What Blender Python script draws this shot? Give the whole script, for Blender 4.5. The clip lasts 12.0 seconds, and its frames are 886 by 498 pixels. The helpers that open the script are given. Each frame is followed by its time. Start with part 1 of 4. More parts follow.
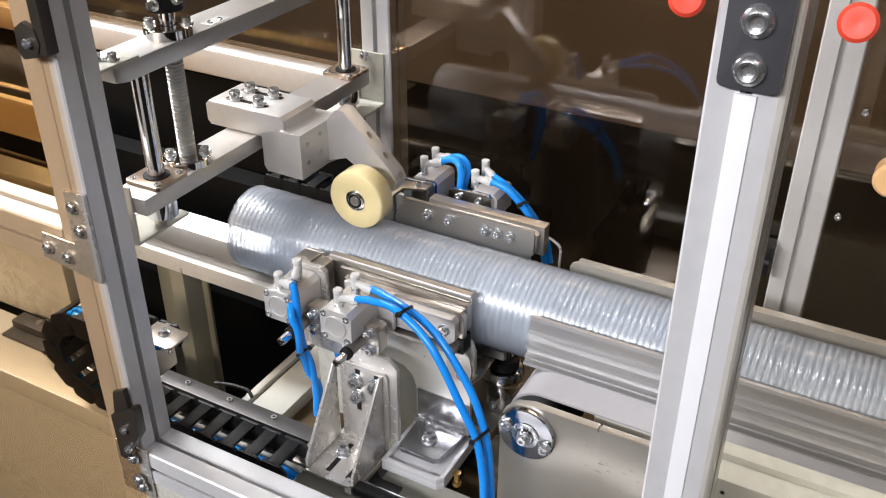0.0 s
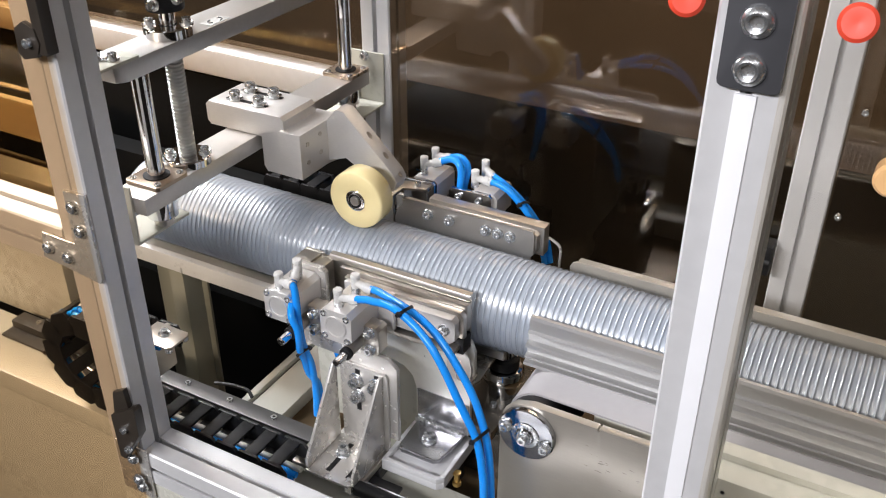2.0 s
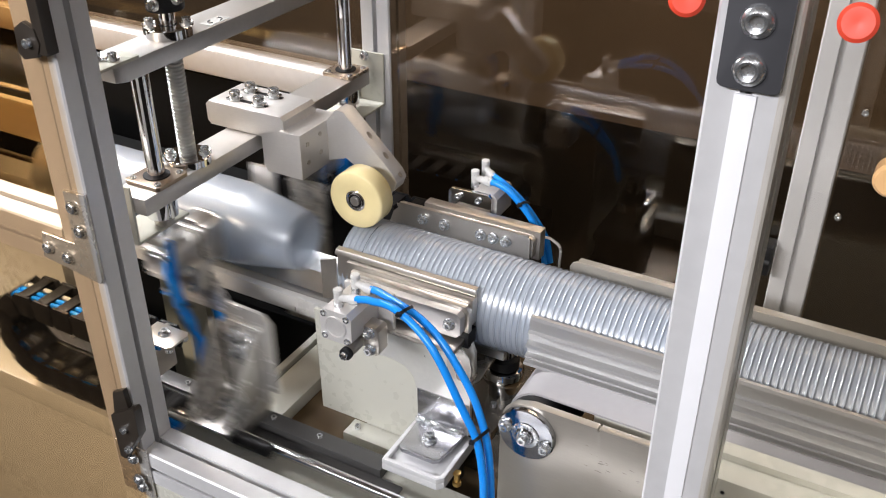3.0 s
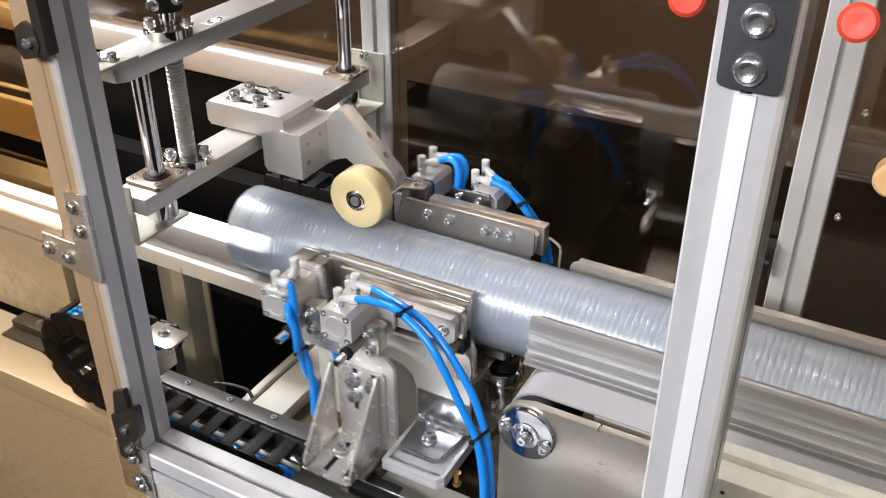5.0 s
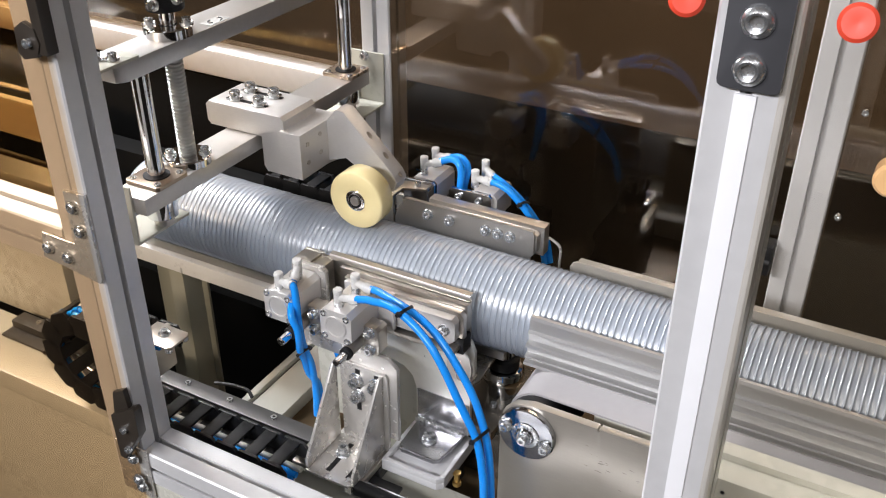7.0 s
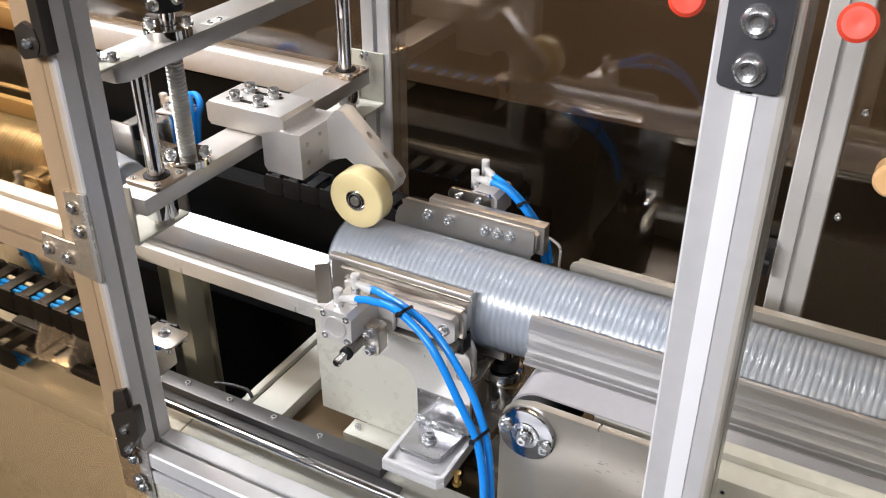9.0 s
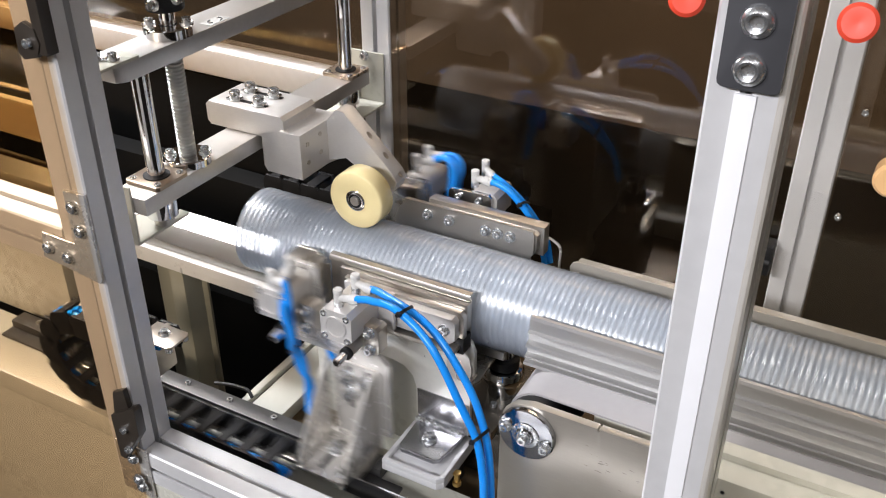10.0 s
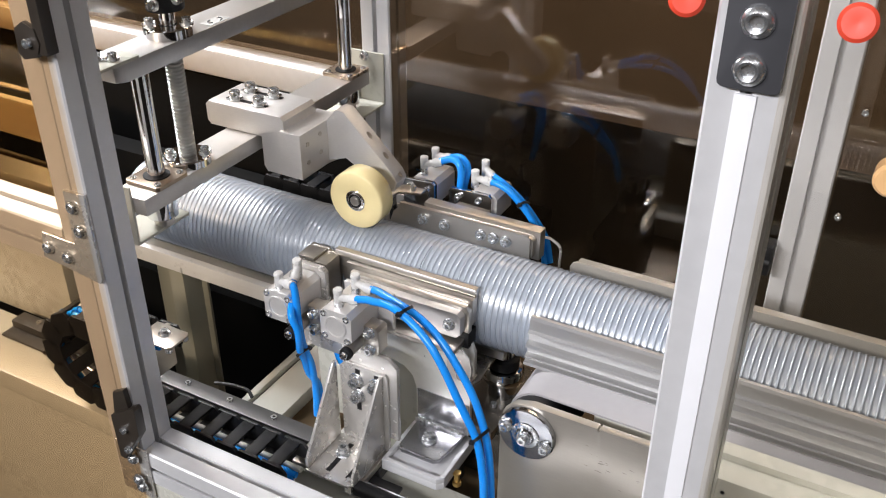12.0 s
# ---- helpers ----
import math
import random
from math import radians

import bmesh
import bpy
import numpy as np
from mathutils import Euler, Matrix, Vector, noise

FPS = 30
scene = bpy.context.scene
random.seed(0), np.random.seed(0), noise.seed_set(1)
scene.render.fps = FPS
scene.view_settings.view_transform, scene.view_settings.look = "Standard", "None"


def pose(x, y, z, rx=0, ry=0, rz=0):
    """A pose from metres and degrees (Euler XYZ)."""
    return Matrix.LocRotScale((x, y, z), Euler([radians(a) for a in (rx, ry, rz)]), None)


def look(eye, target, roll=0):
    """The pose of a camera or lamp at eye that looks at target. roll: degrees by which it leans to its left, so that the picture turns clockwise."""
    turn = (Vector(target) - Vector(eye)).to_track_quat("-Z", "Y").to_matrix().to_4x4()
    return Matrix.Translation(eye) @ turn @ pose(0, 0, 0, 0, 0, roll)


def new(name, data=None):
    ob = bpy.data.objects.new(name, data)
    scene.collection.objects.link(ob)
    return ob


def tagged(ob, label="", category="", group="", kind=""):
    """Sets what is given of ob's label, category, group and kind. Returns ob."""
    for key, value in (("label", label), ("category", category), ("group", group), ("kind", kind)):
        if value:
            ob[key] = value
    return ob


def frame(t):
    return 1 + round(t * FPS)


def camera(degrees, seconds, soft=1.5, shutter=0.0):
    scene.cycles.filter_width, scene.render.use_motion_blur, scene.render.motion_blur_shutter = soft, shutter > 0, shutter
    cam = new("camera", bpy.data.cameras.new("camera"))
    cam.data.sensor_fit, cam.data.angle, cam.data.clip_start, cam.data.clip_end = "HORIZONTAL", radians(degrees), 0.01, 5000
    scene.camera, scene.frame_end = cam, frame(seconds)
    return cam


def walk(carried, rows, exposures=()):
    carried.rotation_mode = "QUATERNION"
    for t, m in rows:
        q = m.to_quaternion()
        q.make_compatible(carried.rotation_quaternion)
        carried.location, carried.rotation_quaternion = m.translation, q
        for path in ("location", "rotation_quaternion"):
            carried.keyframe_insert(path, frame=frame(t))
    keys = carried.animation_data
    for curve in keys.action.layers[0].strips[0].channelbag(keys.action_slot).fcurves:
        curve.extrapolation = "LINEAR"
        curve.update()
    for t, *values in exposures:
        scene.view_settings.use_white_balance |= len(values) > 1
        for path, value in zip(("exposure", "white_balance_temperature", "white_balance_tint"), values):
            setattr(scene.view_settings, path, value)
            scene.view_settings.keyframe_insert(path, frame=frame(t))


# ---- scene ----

# camera: stands still on the operator's side, looking down into the machine
cam = camera(50.735, 12.0, soft=1.1, shutter=0.9)
EYE = look((0.4785, -0.6988, 1.5247), (0.0703, 0.0516, 1.0048), 0.16)
walk(cam, [(0.0, EYE), (12.0, EYE)], exposures=[(0.0, 0.0), (12.0, 0.0)])

# ---- light ----
world = bpy.data.worlds.new("hall")
world.use_nodes = True
scene.world = world
world.node_tree.nodes["Background"].inputs[0].default_value = (0.9, 0.85, 0.78, 1)
world.node_tree.nodes["Background"].inputs[1].default_value = 0.3


def lamp(name, eye, target, w, h, watts, colour):
    data = bpy.data.lights.new(name, "AREA")
    data.shape, data.size, data.size_y, data.energy, data.color = "RECTANGLE", w, h, watts, colour
    ob = new(name, data)
    ob.matrix_world = look(eye, target)
    return ob


lamp("enclosure_lamp", (-1.02, 0.06, 2.10), (-0.25, 0.0, 1.0), 0.34, 0.6, 39, (0.95, 0.96, 1.0))
lamp("overhead_light", (-0.55, -3.2, 2.85), (0.0, 0.0, 1.0), 2.4, 0.28, 154, (0.95, 0.95, 1.0))
lamp("overhead_light", (1.3, -1.5, 2.9), (0.2, 0.0, 1.0), 1.2, 0.28, 6, (0.98, 0.965, 1.0))
# added light, no known source: brightens the wall seen through the smoked panels
lamp("overhead_light", (0.0, 1.7, 2.9), (0.0, 1.7, 0.0), 2.4, 0.28, 28, (1.0, 0.93, 0.85))


# ---- materials ----
def mat(name, colour, rough=0.5, metal=0.0, var=0.08, scale=60.0, bump=0.0, stretch=(1, 1, 1), spec=0.5, trans=0.0, ior=1.45, rvar=0.08, alpha=1.0):
    m = bpy.data.materials.new(name)
    m.use_nodes = True
    nt = m.node_tree
    b = nt.nodes["Principled BSDF"]
    b.inputs["Metallic"].default_value = metal
    b.inputs["Specular IOR Level"].default_value = spec
    b.inputs["Transmission Weight"].default_value = trans
    b.inputs["IOR"].default_value = ior
    co = nt.nodes.new("ShaderNodeTexCoord")
    mp = nt.nodes.new("ShaderNodeMapping")
    mp.inputs["Scale"].default_value = stretch
    nt.links.new(co.outputs["Object"], mp.inputs[0])
    n1 = nt.nodes.new("ShaderNodeTexNoise")
    n1.inputs["Scale"].default_value, n1.inputs["Detail"].default_value = scale, 6
    n2 = nt.nodes.new("ShaderNodeTexNoise")
    n2.inputs["Scale"].default_value, n2.inputs["Detail"].default_value = scale * 0.12, 3
    nt.links.new(mp.outputs[0], n1.inputs[0])
    nt.links.new(co.outputs["Object"], n2.inputs[0])
    mx = nt.nodes.new("ShaderNodeMath")
    mx.operation = "ADD"
    nt.links.new(n1.outputs[0], mx.inputs[0])
    nt.links.new(n2.outputs[0], mx.inputs[1])
    r = nt.nodes.new("ShaderNodeMapRange")
    r.inputs[1].default_value, r.inputs[2].default_value = 0.6, 1.4
    r.inputs[3].default_value, r.inputs[4].default_value = 1 - var, 1 + var
    nt.links.new(mx.outputs[0], r.inputs[0])
    mul = nt.nodes.new("ShaderNodeVectorMath")
    mul.operation = "SCALE"
    mul.inputs[0].default_value = colour
    nt.links.new(r.outputs[0], mul.inputs["Scale"])
    nt.links.new(mul.outputs[0], b.inputs["Base Color"])
    rr = nt.nodes.new("ShaderNodeMapRange")
    rr.inputs[1].default_value, rr.inputs[2].default_value = 0.6, 1.4
    rr.inputs[3].default_value, rr.inputs[4].default_value = max(0.02, rough - rvar), min(1, rough + rvar)
    nt.links.new(mx.outputs[0], rr.inputs[0])
    nt.links.new(rr.outputs[0], b.inputs["Roughness"])
    if bump:
        bp = nt.nodes.new("ShaderNodeBump")
        bp.inputs["Strength"].default_value, bp.inputs["Distance"].default_value = bump, 0.0001
        nt.links.new(n1.outputs[0], bp.inputs["Height"])
        nt.links.new(bp.outputs[0], b.inputs["Normal"])
    return m


ALU = mat("anodised_aluminium", (0.735, 0.73, 0.735), 0.36, 0.3, 0.05, 90, 0.04)
ALU_W = mat("bare_aluminium", (0.68, 0.66, 0.64), 0.36, 0.5, 0.06, 200, 0.08, (1, 1, 6))
MILLED = mat("milled_aluminium", (0.60, 0.58, 0.56), 0.36, 0.75, 0.06, 220, 0.06, (6, 1, 1))
STEEL = mat("brushed_steel", (0.54, 0.505, 0.46), 0.30, 0.92, 0.03, 160, 0.0, (1, 8, 8), rvar=0.012)
PLATE = mat("stainless_sheet", (0.66, 0.635, 0.60), 0.27, 0.6, 0.03, 120, 0.03, rvar=0.025)
BLASTED = mat("blasted_steel", (0.74, 0.73, 0.69), 0.30, 0.40, 0.04, 200, 0.06, rvar=0.03)
CHROME = mat("chrome", (0.75, 0.75, 0.76), 0.1, 1.0, 0.02, 40, rvar=0.03)
ZINC = mat("zinc_screw", (0.66, 0.67, 0.68), 0.27, 0.9, 0.04, 300, rvar=0.03)
THREAD = mat("dull_zinc_thread", (0.60, 0.61, 0.60), 0.36, 0.6, 0.02, 60, rvar=0.01)
BRONZE = mat("bronze_tinted_steel", (0.42, 0.34, 0.27), 0.28, 0.85, 0.04, 120, rvar=0.02)
DSTEEL = mat("dark_steel", (0.24, 0.22, 0.19), 0.26, 0.8, 0.06, 90, rvar=0.03)
CREAM = mat("cream_paint", (0.53, 0.52, 0.455), 0.28, 0.0, 0.025, 80, 0.03, rvar=0.02)
BLACK = mat("black_plastic", (0.011, 0.011, 0.012), 0.46, 0.0, 0.2, 90, 0.1, spec=0.3)
# near-black stands in for the deep shade inside the machine
DARK = mat("void_black", (0.006, 0.006, 0.006), 0.8, 0.0, 0.3, 12, spec=0.1)
# albedo near black: the shadow behind the machine is in the floor colour
FLOOR = mat("shaded_hall_floor", (0.009, 0.0075, 0.006), 0.7, 0.0, 0.15, 4, spec=0.15)
WALL = mat("hall_wall", (0.27, 0.225, 0.175), 0.8, 0.0, 0.15, 3)
BLUE = mat("blue_hose", (0.012, 0.27, 0.84), 0.2, 0.0, 0.05, 60)
WHITE = mat("white_plastic", (0.60, 0.59, 0.57), 0.28, 0.0, 0.03, 90)
RED = mat("red_cap", (0.85, 0.08, 0.04), 0.4, 0.0, 0.05, 90)
YELLOW = mat("polyurethane_wheel", (0.84, 0.70, 0.37), 0.2, 0.0, 0.05, 60)
ANGLE = mat("polished_angle", (0.50, 0.50, 0.52), 0.24, 0.95, 0.05, 60, rvar=0.05)
BRASS = mat("brass", (0.55, 0.36, 0.12), 0.32, 0.8, 0.05, 60)
HUB = mat("polished_hub", (0.42, 0.43, 0.45), 0.12, 1.0, 0.03, 80, rvar=0.03)
BELT = mat("white_belt", (0.37, 0.355, 0.36), 0.4, 0.0, 0.04, 120, 0.05)
CUP = mat("clear_plastic", (0.48, 0.535, 0.61), 0.36, 0.0, 0.03, 60, ior=2.5, rvar=0.05)
CUP.node_tree.nodes["Principled BSDF"].inputs["Coat Weight"].default_value = 1.0
CUP.node_tree.nodes["Principled BSDF"].inputs["Coat Roughness"].default_value = 0.2
CUP.node_tree.nodes["Principled BSDF"].inputs["Coat IOR"].default_value = 1.9
# thin clear walls let part of the light straight through
nt = CUP.node_tree
see = nt.nodes.new("ShaderNodeBsdfTransparent")
see.inputs[0].default_value = (0.93, 0.96, 1.0, 1)
blend = nt.nodes.new("ShaderNodeMixShader")
blend.inputs[0].default_value = 0.36
nt.links.new(nt.nodes["Principled BSDF"].outputs[0], blend.inputs[1])
nt.links.new(see.outputs[0], blend.inputs[2])
nt.links.new(blend.outputs[0], nt.nodes["Material Output"].inputs[0])
RAIL = mat("ground_steel_rail", (0.085, 0.082, 0.08), 0.42, 0.4, 0.04, 140, 0.0, (1, 6, 6), rvar=0.02)
SATIN = mat("satin_stainless", (0.42, 0.39, 0.34), 0.30, 0.6, 0.04, 100, 0.02, (1, 1, 6), rvar=0.03)
FENCE = mat("drawn_aluminium", (0.53, 0.525, 0.52), 0.30, 0.7, 0.02, 60, rvar=0.01)
BEAM = mat("pale_grey_paint", (0.58, 0.57, 0.55), 0.30, 0.0, 0.04, 80, 0.03)
TROUGH = mat("brushed_trough_sheet", (0.42, 0.41, 0.395), 0.30, 1.0, 0.03, 120, rvar=0.02)
# darker copy of the cream: shade on the trough supports, held in colour
CREAM_SHADED = mat("shaded_cream_paint", (0.24, 0.23, 0.18), 0.34, 0.0, 0.04, 80, 0.03)
# brown puts the bed's shadow and dark reflection into its base colour
PIT = mat("shaded_brown_plate", (0.13, 0.09, 0.05), 0.22, 0.2, 0.08, 40, rvar=0.04)
SMOKY = mat("scuffed_black_plate", (0.055, 0.055, 0.06), 0.38, 0.0, 0.35, 30, 0.03)
PEACH = mat("peach_plastic", (0.80, 0.48, 0.22), 0.4, 0.0, 0.04, 90)
HINGE = mat("brown_black_plastic", (0.035, 0.028, 0.022), 0.36, 0.0, 0.15, 90, 0.05)
INSERT = mat("white_slot_cover", (0.86, 0.86, 0.88), 0.4, 0.0, 0.02, 60)


def tinted(name, colour, ior=1.45, gloss=0.02):
    """Thin clear sheet, tinted in the mass, with untinted gloss on top."""
    m = bpy.data.materials.new(name)
    m.use_nodes = True
    nt = m.node_tree
    nt.nodes.remove(nt.nodes["Principled BSDF"])
    t = nt.nodes.new("ShaderNodeBsdfTransparent")
    t.inputs[0].default_value = (*[c ** 0.5 for c in colour], 1)
    g = nt.nodes.new("ShaderNodeBsdfGlossy")
    g.inputs["Roughness"].default_value = gloss
    g.inputs[0].default_value = (1, 0.96, 0.9, 1)
    face = nt.nodes.new("ShaderNodeLayerWeight")
    face.inputs["Blend"].default_value = 0.5
    steep = nt.nodes.new("ShaderNodeMath")
    steep.operation = "POWER"
    steep.inputs[1].default_value = 5.0
    nt.links.new(face.outputs["Facing"], steep.inputs[0])
    f = nt.nodes.new("ShaderNodeMath")
    f.operation = "MULTIPLY_ADD"
    low = ((ior - 1) / (ior + 1)) ** 2
    f.inputs[1].default_value, f.inputs[2].default_value = 1 - low, low
    nt.links.new(steep.outputs[0], f.inputs[0])
    mx = nt.nodes.new("ShaderNodeMixShader")
    nt.links.new(f.outputs[0], mx.inputs[0])
    nt.links.new(t.outputs[0], mx.inputs[1])
    nt.links.new(g.outputs[0], mx.inputs[2])
    nt.links.new(mx.outputs[0], nt.nodes["Material Output"].inputs[0])
    return m


AMBER = tinted("amber_acrylic", (0.90, 0.75, 0.575))
GOLD = tinted("deep_amber_acrylic", (0.70, 0.50, 0.25))
PALE = tinted("pale_amber_acrylic", (0.98, 0.95, 0.895))
SMOKE = tinted("smoked_acrylic", (0.54, 0.43, 0.32), 1.8, 0.012)


# ---- mesh helpers ----
def mesh(name, bm, material, smooth=False):
    me = bpy.data.meshes.new(name)
    bm.normal_update()
    bm.to_mesh(me)
    bm.free()
    if material:
        me.materials.append(material)
    if smooth:
        me.polygons.foreach_set("use_smooth", [True] * len(me.polygons))
        me.set_sharp_from_angle(angle=radians(40))
    return me


def part(name, bm, material, parent=None, label="", smooth=True, m=None):
    ob = new(name, mesh(name, bm, material, smooth))
    if parent is not None:
        ob.parent = parent
    if m is not None:
        ob.matrix_basis = m
    if label:
        tagged(ob, label)
    return ob


def thing(name, label, category, group="", kind="", at=(0, 0, 0)):
    ob = new(name)
    ob.empty_display_size = 0.02
    ob.matrix_basis = pose(*at)
    return tagged(ob, label, category, group, kind)


def box(x0, x1, y0, y1, z0, z1, bev=0.0008, seg=2, bm=None):
    bm = bm or bmesh.new()
    got = bmesh.ops.create_cube(bm, size=1, matrix=Matrix.LocRotScale(
        ((x0 + x1) / 2, (y0 + y1) / 2, (z0 + z1) / 2), None, (abs(x1 - x0), abs(y1 - y0), abs(z1 - z0))))
    if bev:
        es = list({e for v in got["verts"] for e in v.link_edges})
        bmesh.ops.bevel(bm, geom=es, offset=bev, segments=seg, profile=0.6, affect="EDGES")
    return bm


def extrude(points, depth, bev=0.0, m=None, bm=None):
    """A flat outline in local xy, drawn up along local z by depth."""
    bm = bm or bmesh.new()
    vs = [bm.verts.new((x, y, 0)) for x, y in points]
    face = bm.faces.new(vs)
    face.normal_update()
    if face.normal.z > 0:
        face.normal_flip()
    up = bmesh.ops.extrude_face_region(bm, geom=[face])
    top = [v for v in up["geom"] if isinstance(v, bmesh.types.BMVert)]
    bmesh.ops.translate(bm, vec=(0, 0, depth), verts=top)
    allv = vs + top
    if bev:
        es = [e for e in {e for v in allv for e in v.link_edges} if abs(e.verts[0].co.z - e.verts[1].co.z) < 1e-7]
        got = bmesh.ops.bevel(bm, geom=es, offset=bev, segments=2, profile=0.6, affect="EDGES")
        allv = list({v for f in got["faces"] for v in f.verts} | {v for v in allv if v.is_valid})
    if m is not None:
        bmesh.ops.transform(bm, matrix=m, verts=allv)
    return bm


XZ = Matrix(((1, 0, 0, 0), (0, 0, 1, 0), (0, 1, 0, 0), (0, 0, 0, 1)))      # outline in x, z; depth along y
YZ = Matrix(((0, 0, 1, 0), (1, 0, 0, 0), (0, 1, 0, 0), (0, 0, 0, 1)))      # outline in y, z; depth along x


def turned(profile, a=(0, 0, 0), axis="z", n=32, bm=None):
    """A body of revolution: profile rows (radius, height) along the axis from the point a."""
    bm = bm or bmesh.new()
    rot = {"z": Matrix.Identity(3), "y": Matrix(((1, 0, 0), (0, 0, 1), (0, -1, 0))), "x": Matrix(((0, 0, 1), (0, 1, 0), (-1, 0, 0)))}[axis]
    rings = []
    for r, h in profile:
        if r < 1e-6:
            rings.append([bm.verts.new(Vector(a) + rot @ Vector((0, 0, h)))])
        else:
            rings.append([bm.verts.new(Vector(a) + rot @ Vector((r * math.cos(2 * math.pi * i / n), r * math.sin(2 * math.pi * i / n), h))) for i in range(n)])
    for p, q in zip(rings, rings[1:]):
        for i in range(n):
            j = (i + 1) % n
            if len(p) == 1 and len(q) > 1:
                bm.faces.new((p[0], q[j], q[i]))
            elif len(q) == 1 and len(p) > 1:
                bm.faces.new((p[i], p[j], q[0]))
            elif len(p) > 1:
                bm.faces.new((p[i], p[j], q[j], q[i]))
    bmesh.ops.recalc_face_normals(bm, faces=bm.faces)
    return bm


def rod(r, h, a, axis="z", n=24, c=0.0008, bm=None):
    return turned([(0, 0), (r - c, 0), (r, c), (r, h - c), (r - c, h), (0, h)], a, axis, n, bm)


def smooth_path(pts, n=8):
    out, pts = [], [Vector(p) for p in pts]
    ext = [2 * pts[0] - pts[1]] + pts + [2 * pts[-1] - pts[-2]]
    for i in range(1, len(ext) - 2):
        a, b, c, d = ext[i - 1:i + 3]
        for k in range(n):
            t = k / n
            out.append(0.5 * (2 * b + (c - a) * t + (2 * a - 5 * b + 4 * c - d) * t * t + (3 * b - a - 3 * c + d) * t ** 3))
    return out + [pts[-1]]


def hose(pts, r, n=12, bm=None):
    bm = bm or bmesh.new()
    path, rings, side = smooth_path(pts), [], None
    for i, p in enumerate(path):
        d = (path[min(i + 1, len(path) - 1)] - path[max(i - 1, 0)]).normalized()
        side = (d.orthogonal() if side is None else side - side.dot(d) * d).normalized()
        up = d.cross(side)
        rings.append([bm.verts.new(p + r * (math.cos(2 * math.pi * k / n) * side + math.sin(2 * math.pi * k / n) * up)) for k in range(n)])
    for p, q in zip(rings, rings[1:]):
        for k in range(n):
            bm.faces.new((p[k], p[(k + 1) % n], q[(k + 1) % n], q[k]))
    bm.faces.new(rings[0][::-1])
    bm.faces.new(rings[-1])
    bmesh.ops.recalc_face_normals(bm, faces=bm.faces)
    return bm


def slot_profile(w, g=0.006, lip=0.0022, d=0.011):
    """Outline of a square slotted aluminium extrusion, w wide, centred."""
    h, k, s = w / 2, g / 2, g * 0.9
    side = [(h, -h + 0.0015), (h, -k), (h - lip, -k), (h - lip, -s), (h - d, -k * 0.8), (h - d, k * 0.8), (h - lip, s), (h - lip, k), (h, k), (h, h - 0.0015)]
    out = []
    for q in range(4):
        c, n = [1, 0, -1, 0][q], [0, 1, 0, -1][q]
        out += [(x * c - y * n, x * n + y * c) for x, y in side]
    return out


def extrusion(name, a, b, w, material, parent=None, label=""):
    """A slotted bar between two points, square to the axes."""
    a, b = Vector(a), Vector(b)
    d = b - a
    bm = extrude(slot_profile(w), d.length)
    ob = part(name, bm, material, parent, label, smooth=False)
    ax = max(range(3), key=lambda i: abs(d[i]))
    turn = [Matrix.Rotation(radians(90), 4, "Y"), Matrix.Rotation(radians(-90), 4, "X"), Matrix.Identity(4)][ax]
    ob.matrix_basis = Matrix.Translation(a) @ turn
    return ob


# ---- large structure ----
def ground():
    tagged(part("floor", box(-8, 8, -4, 2.8, -0.05, 0.0, 0), FLOOR, smooth=False), "hall floor, darkened in colour for the machine's shadow", "floor", kind="structure")
    for nm, d in (("wall_north", (-8, 8, 2.7, 2.8, 0, 3)), ("wall_south", (-8, 8, -4, -3.9, 0, 3)), ("wall_west", (-8, -7.9, -3.9, 2.7, 0, 3)), ("wall_east", (7.9, 8, -3.9, 2.7, 0, 3))):
        tagged(part(nm, box(*d, 0), WALL, smooth=False), "plain brown hall wall", "wall", kind="structure")
    tagged(part("ceiling", box(-8, 8, -4, 2.8, 3.0, 3.05, 0), WALL, smooth=False), "plain hall ceiling", "ceiling", kind="structure")


# screws: head with hex socket, washer; local z points out of the surface
def socket_mesh(name, r, h, washer=True):
    bm = bmesh.new()
    prof = [(r * 0.5, h * 0.35), (r * 0.5, h), (r * 0.92, h), (r, h * 0.92), (r, 0.0008)]
    if washer:
        prof += [(r * 1.42, 0.0016), (r * 1.48, 0.0013), (r * 1.48, 0)]
    else:
        prof += [(r, 0)]
    turned([(0, h * 0.35)] + prof, (0, 0, 0), "z", 18, bm)
    return mesh(name, bm, ZINC, True)


def button_mesh(name, r):
    bm = turned([(0, 0.001), (r * 0.42, 0.0012), (r * 0.45, 0.0042), (r * 0.62, 0.0046), (r * 0.85, 0.0036), (r, 0.0012), (r, 0)], (0, 0, 0), "z", 20)
    return mesh(name, bm, ZINC, True)


M6 = socket_mesh("screw", 0.0056, 0.0092)
M5 = socket_mesh("screw", 0.0042, 0.006)
M4 = socket_mesh("screw", 0.0034, 0.0045, False)
BUTTON = button_mesh("screw", 0.0062)
BIG_BUTTON = button_mesh("screw", 0.0082)
FACING = {"z": Matrix.Identity(4), "-z": Matrix.Rotation(math.pi, 4, "X"), "-y": Matrix.Rotation(radians(90), 4, "X"), "y": Matrix.Rotation(radians(-90), 4, "X"),
          "x": Matrix.Rotation(radians(90), 4, "Y"), "-x": Matrix.Rotation(radians(-90), 4, "Y")}


def screw(me, at, facing, parent):
    ob = new("screw", me)
    ob.parent = parent
    ob.matrix_basis = Matrix.Translation(at) @ FACING[facing]
    return ob


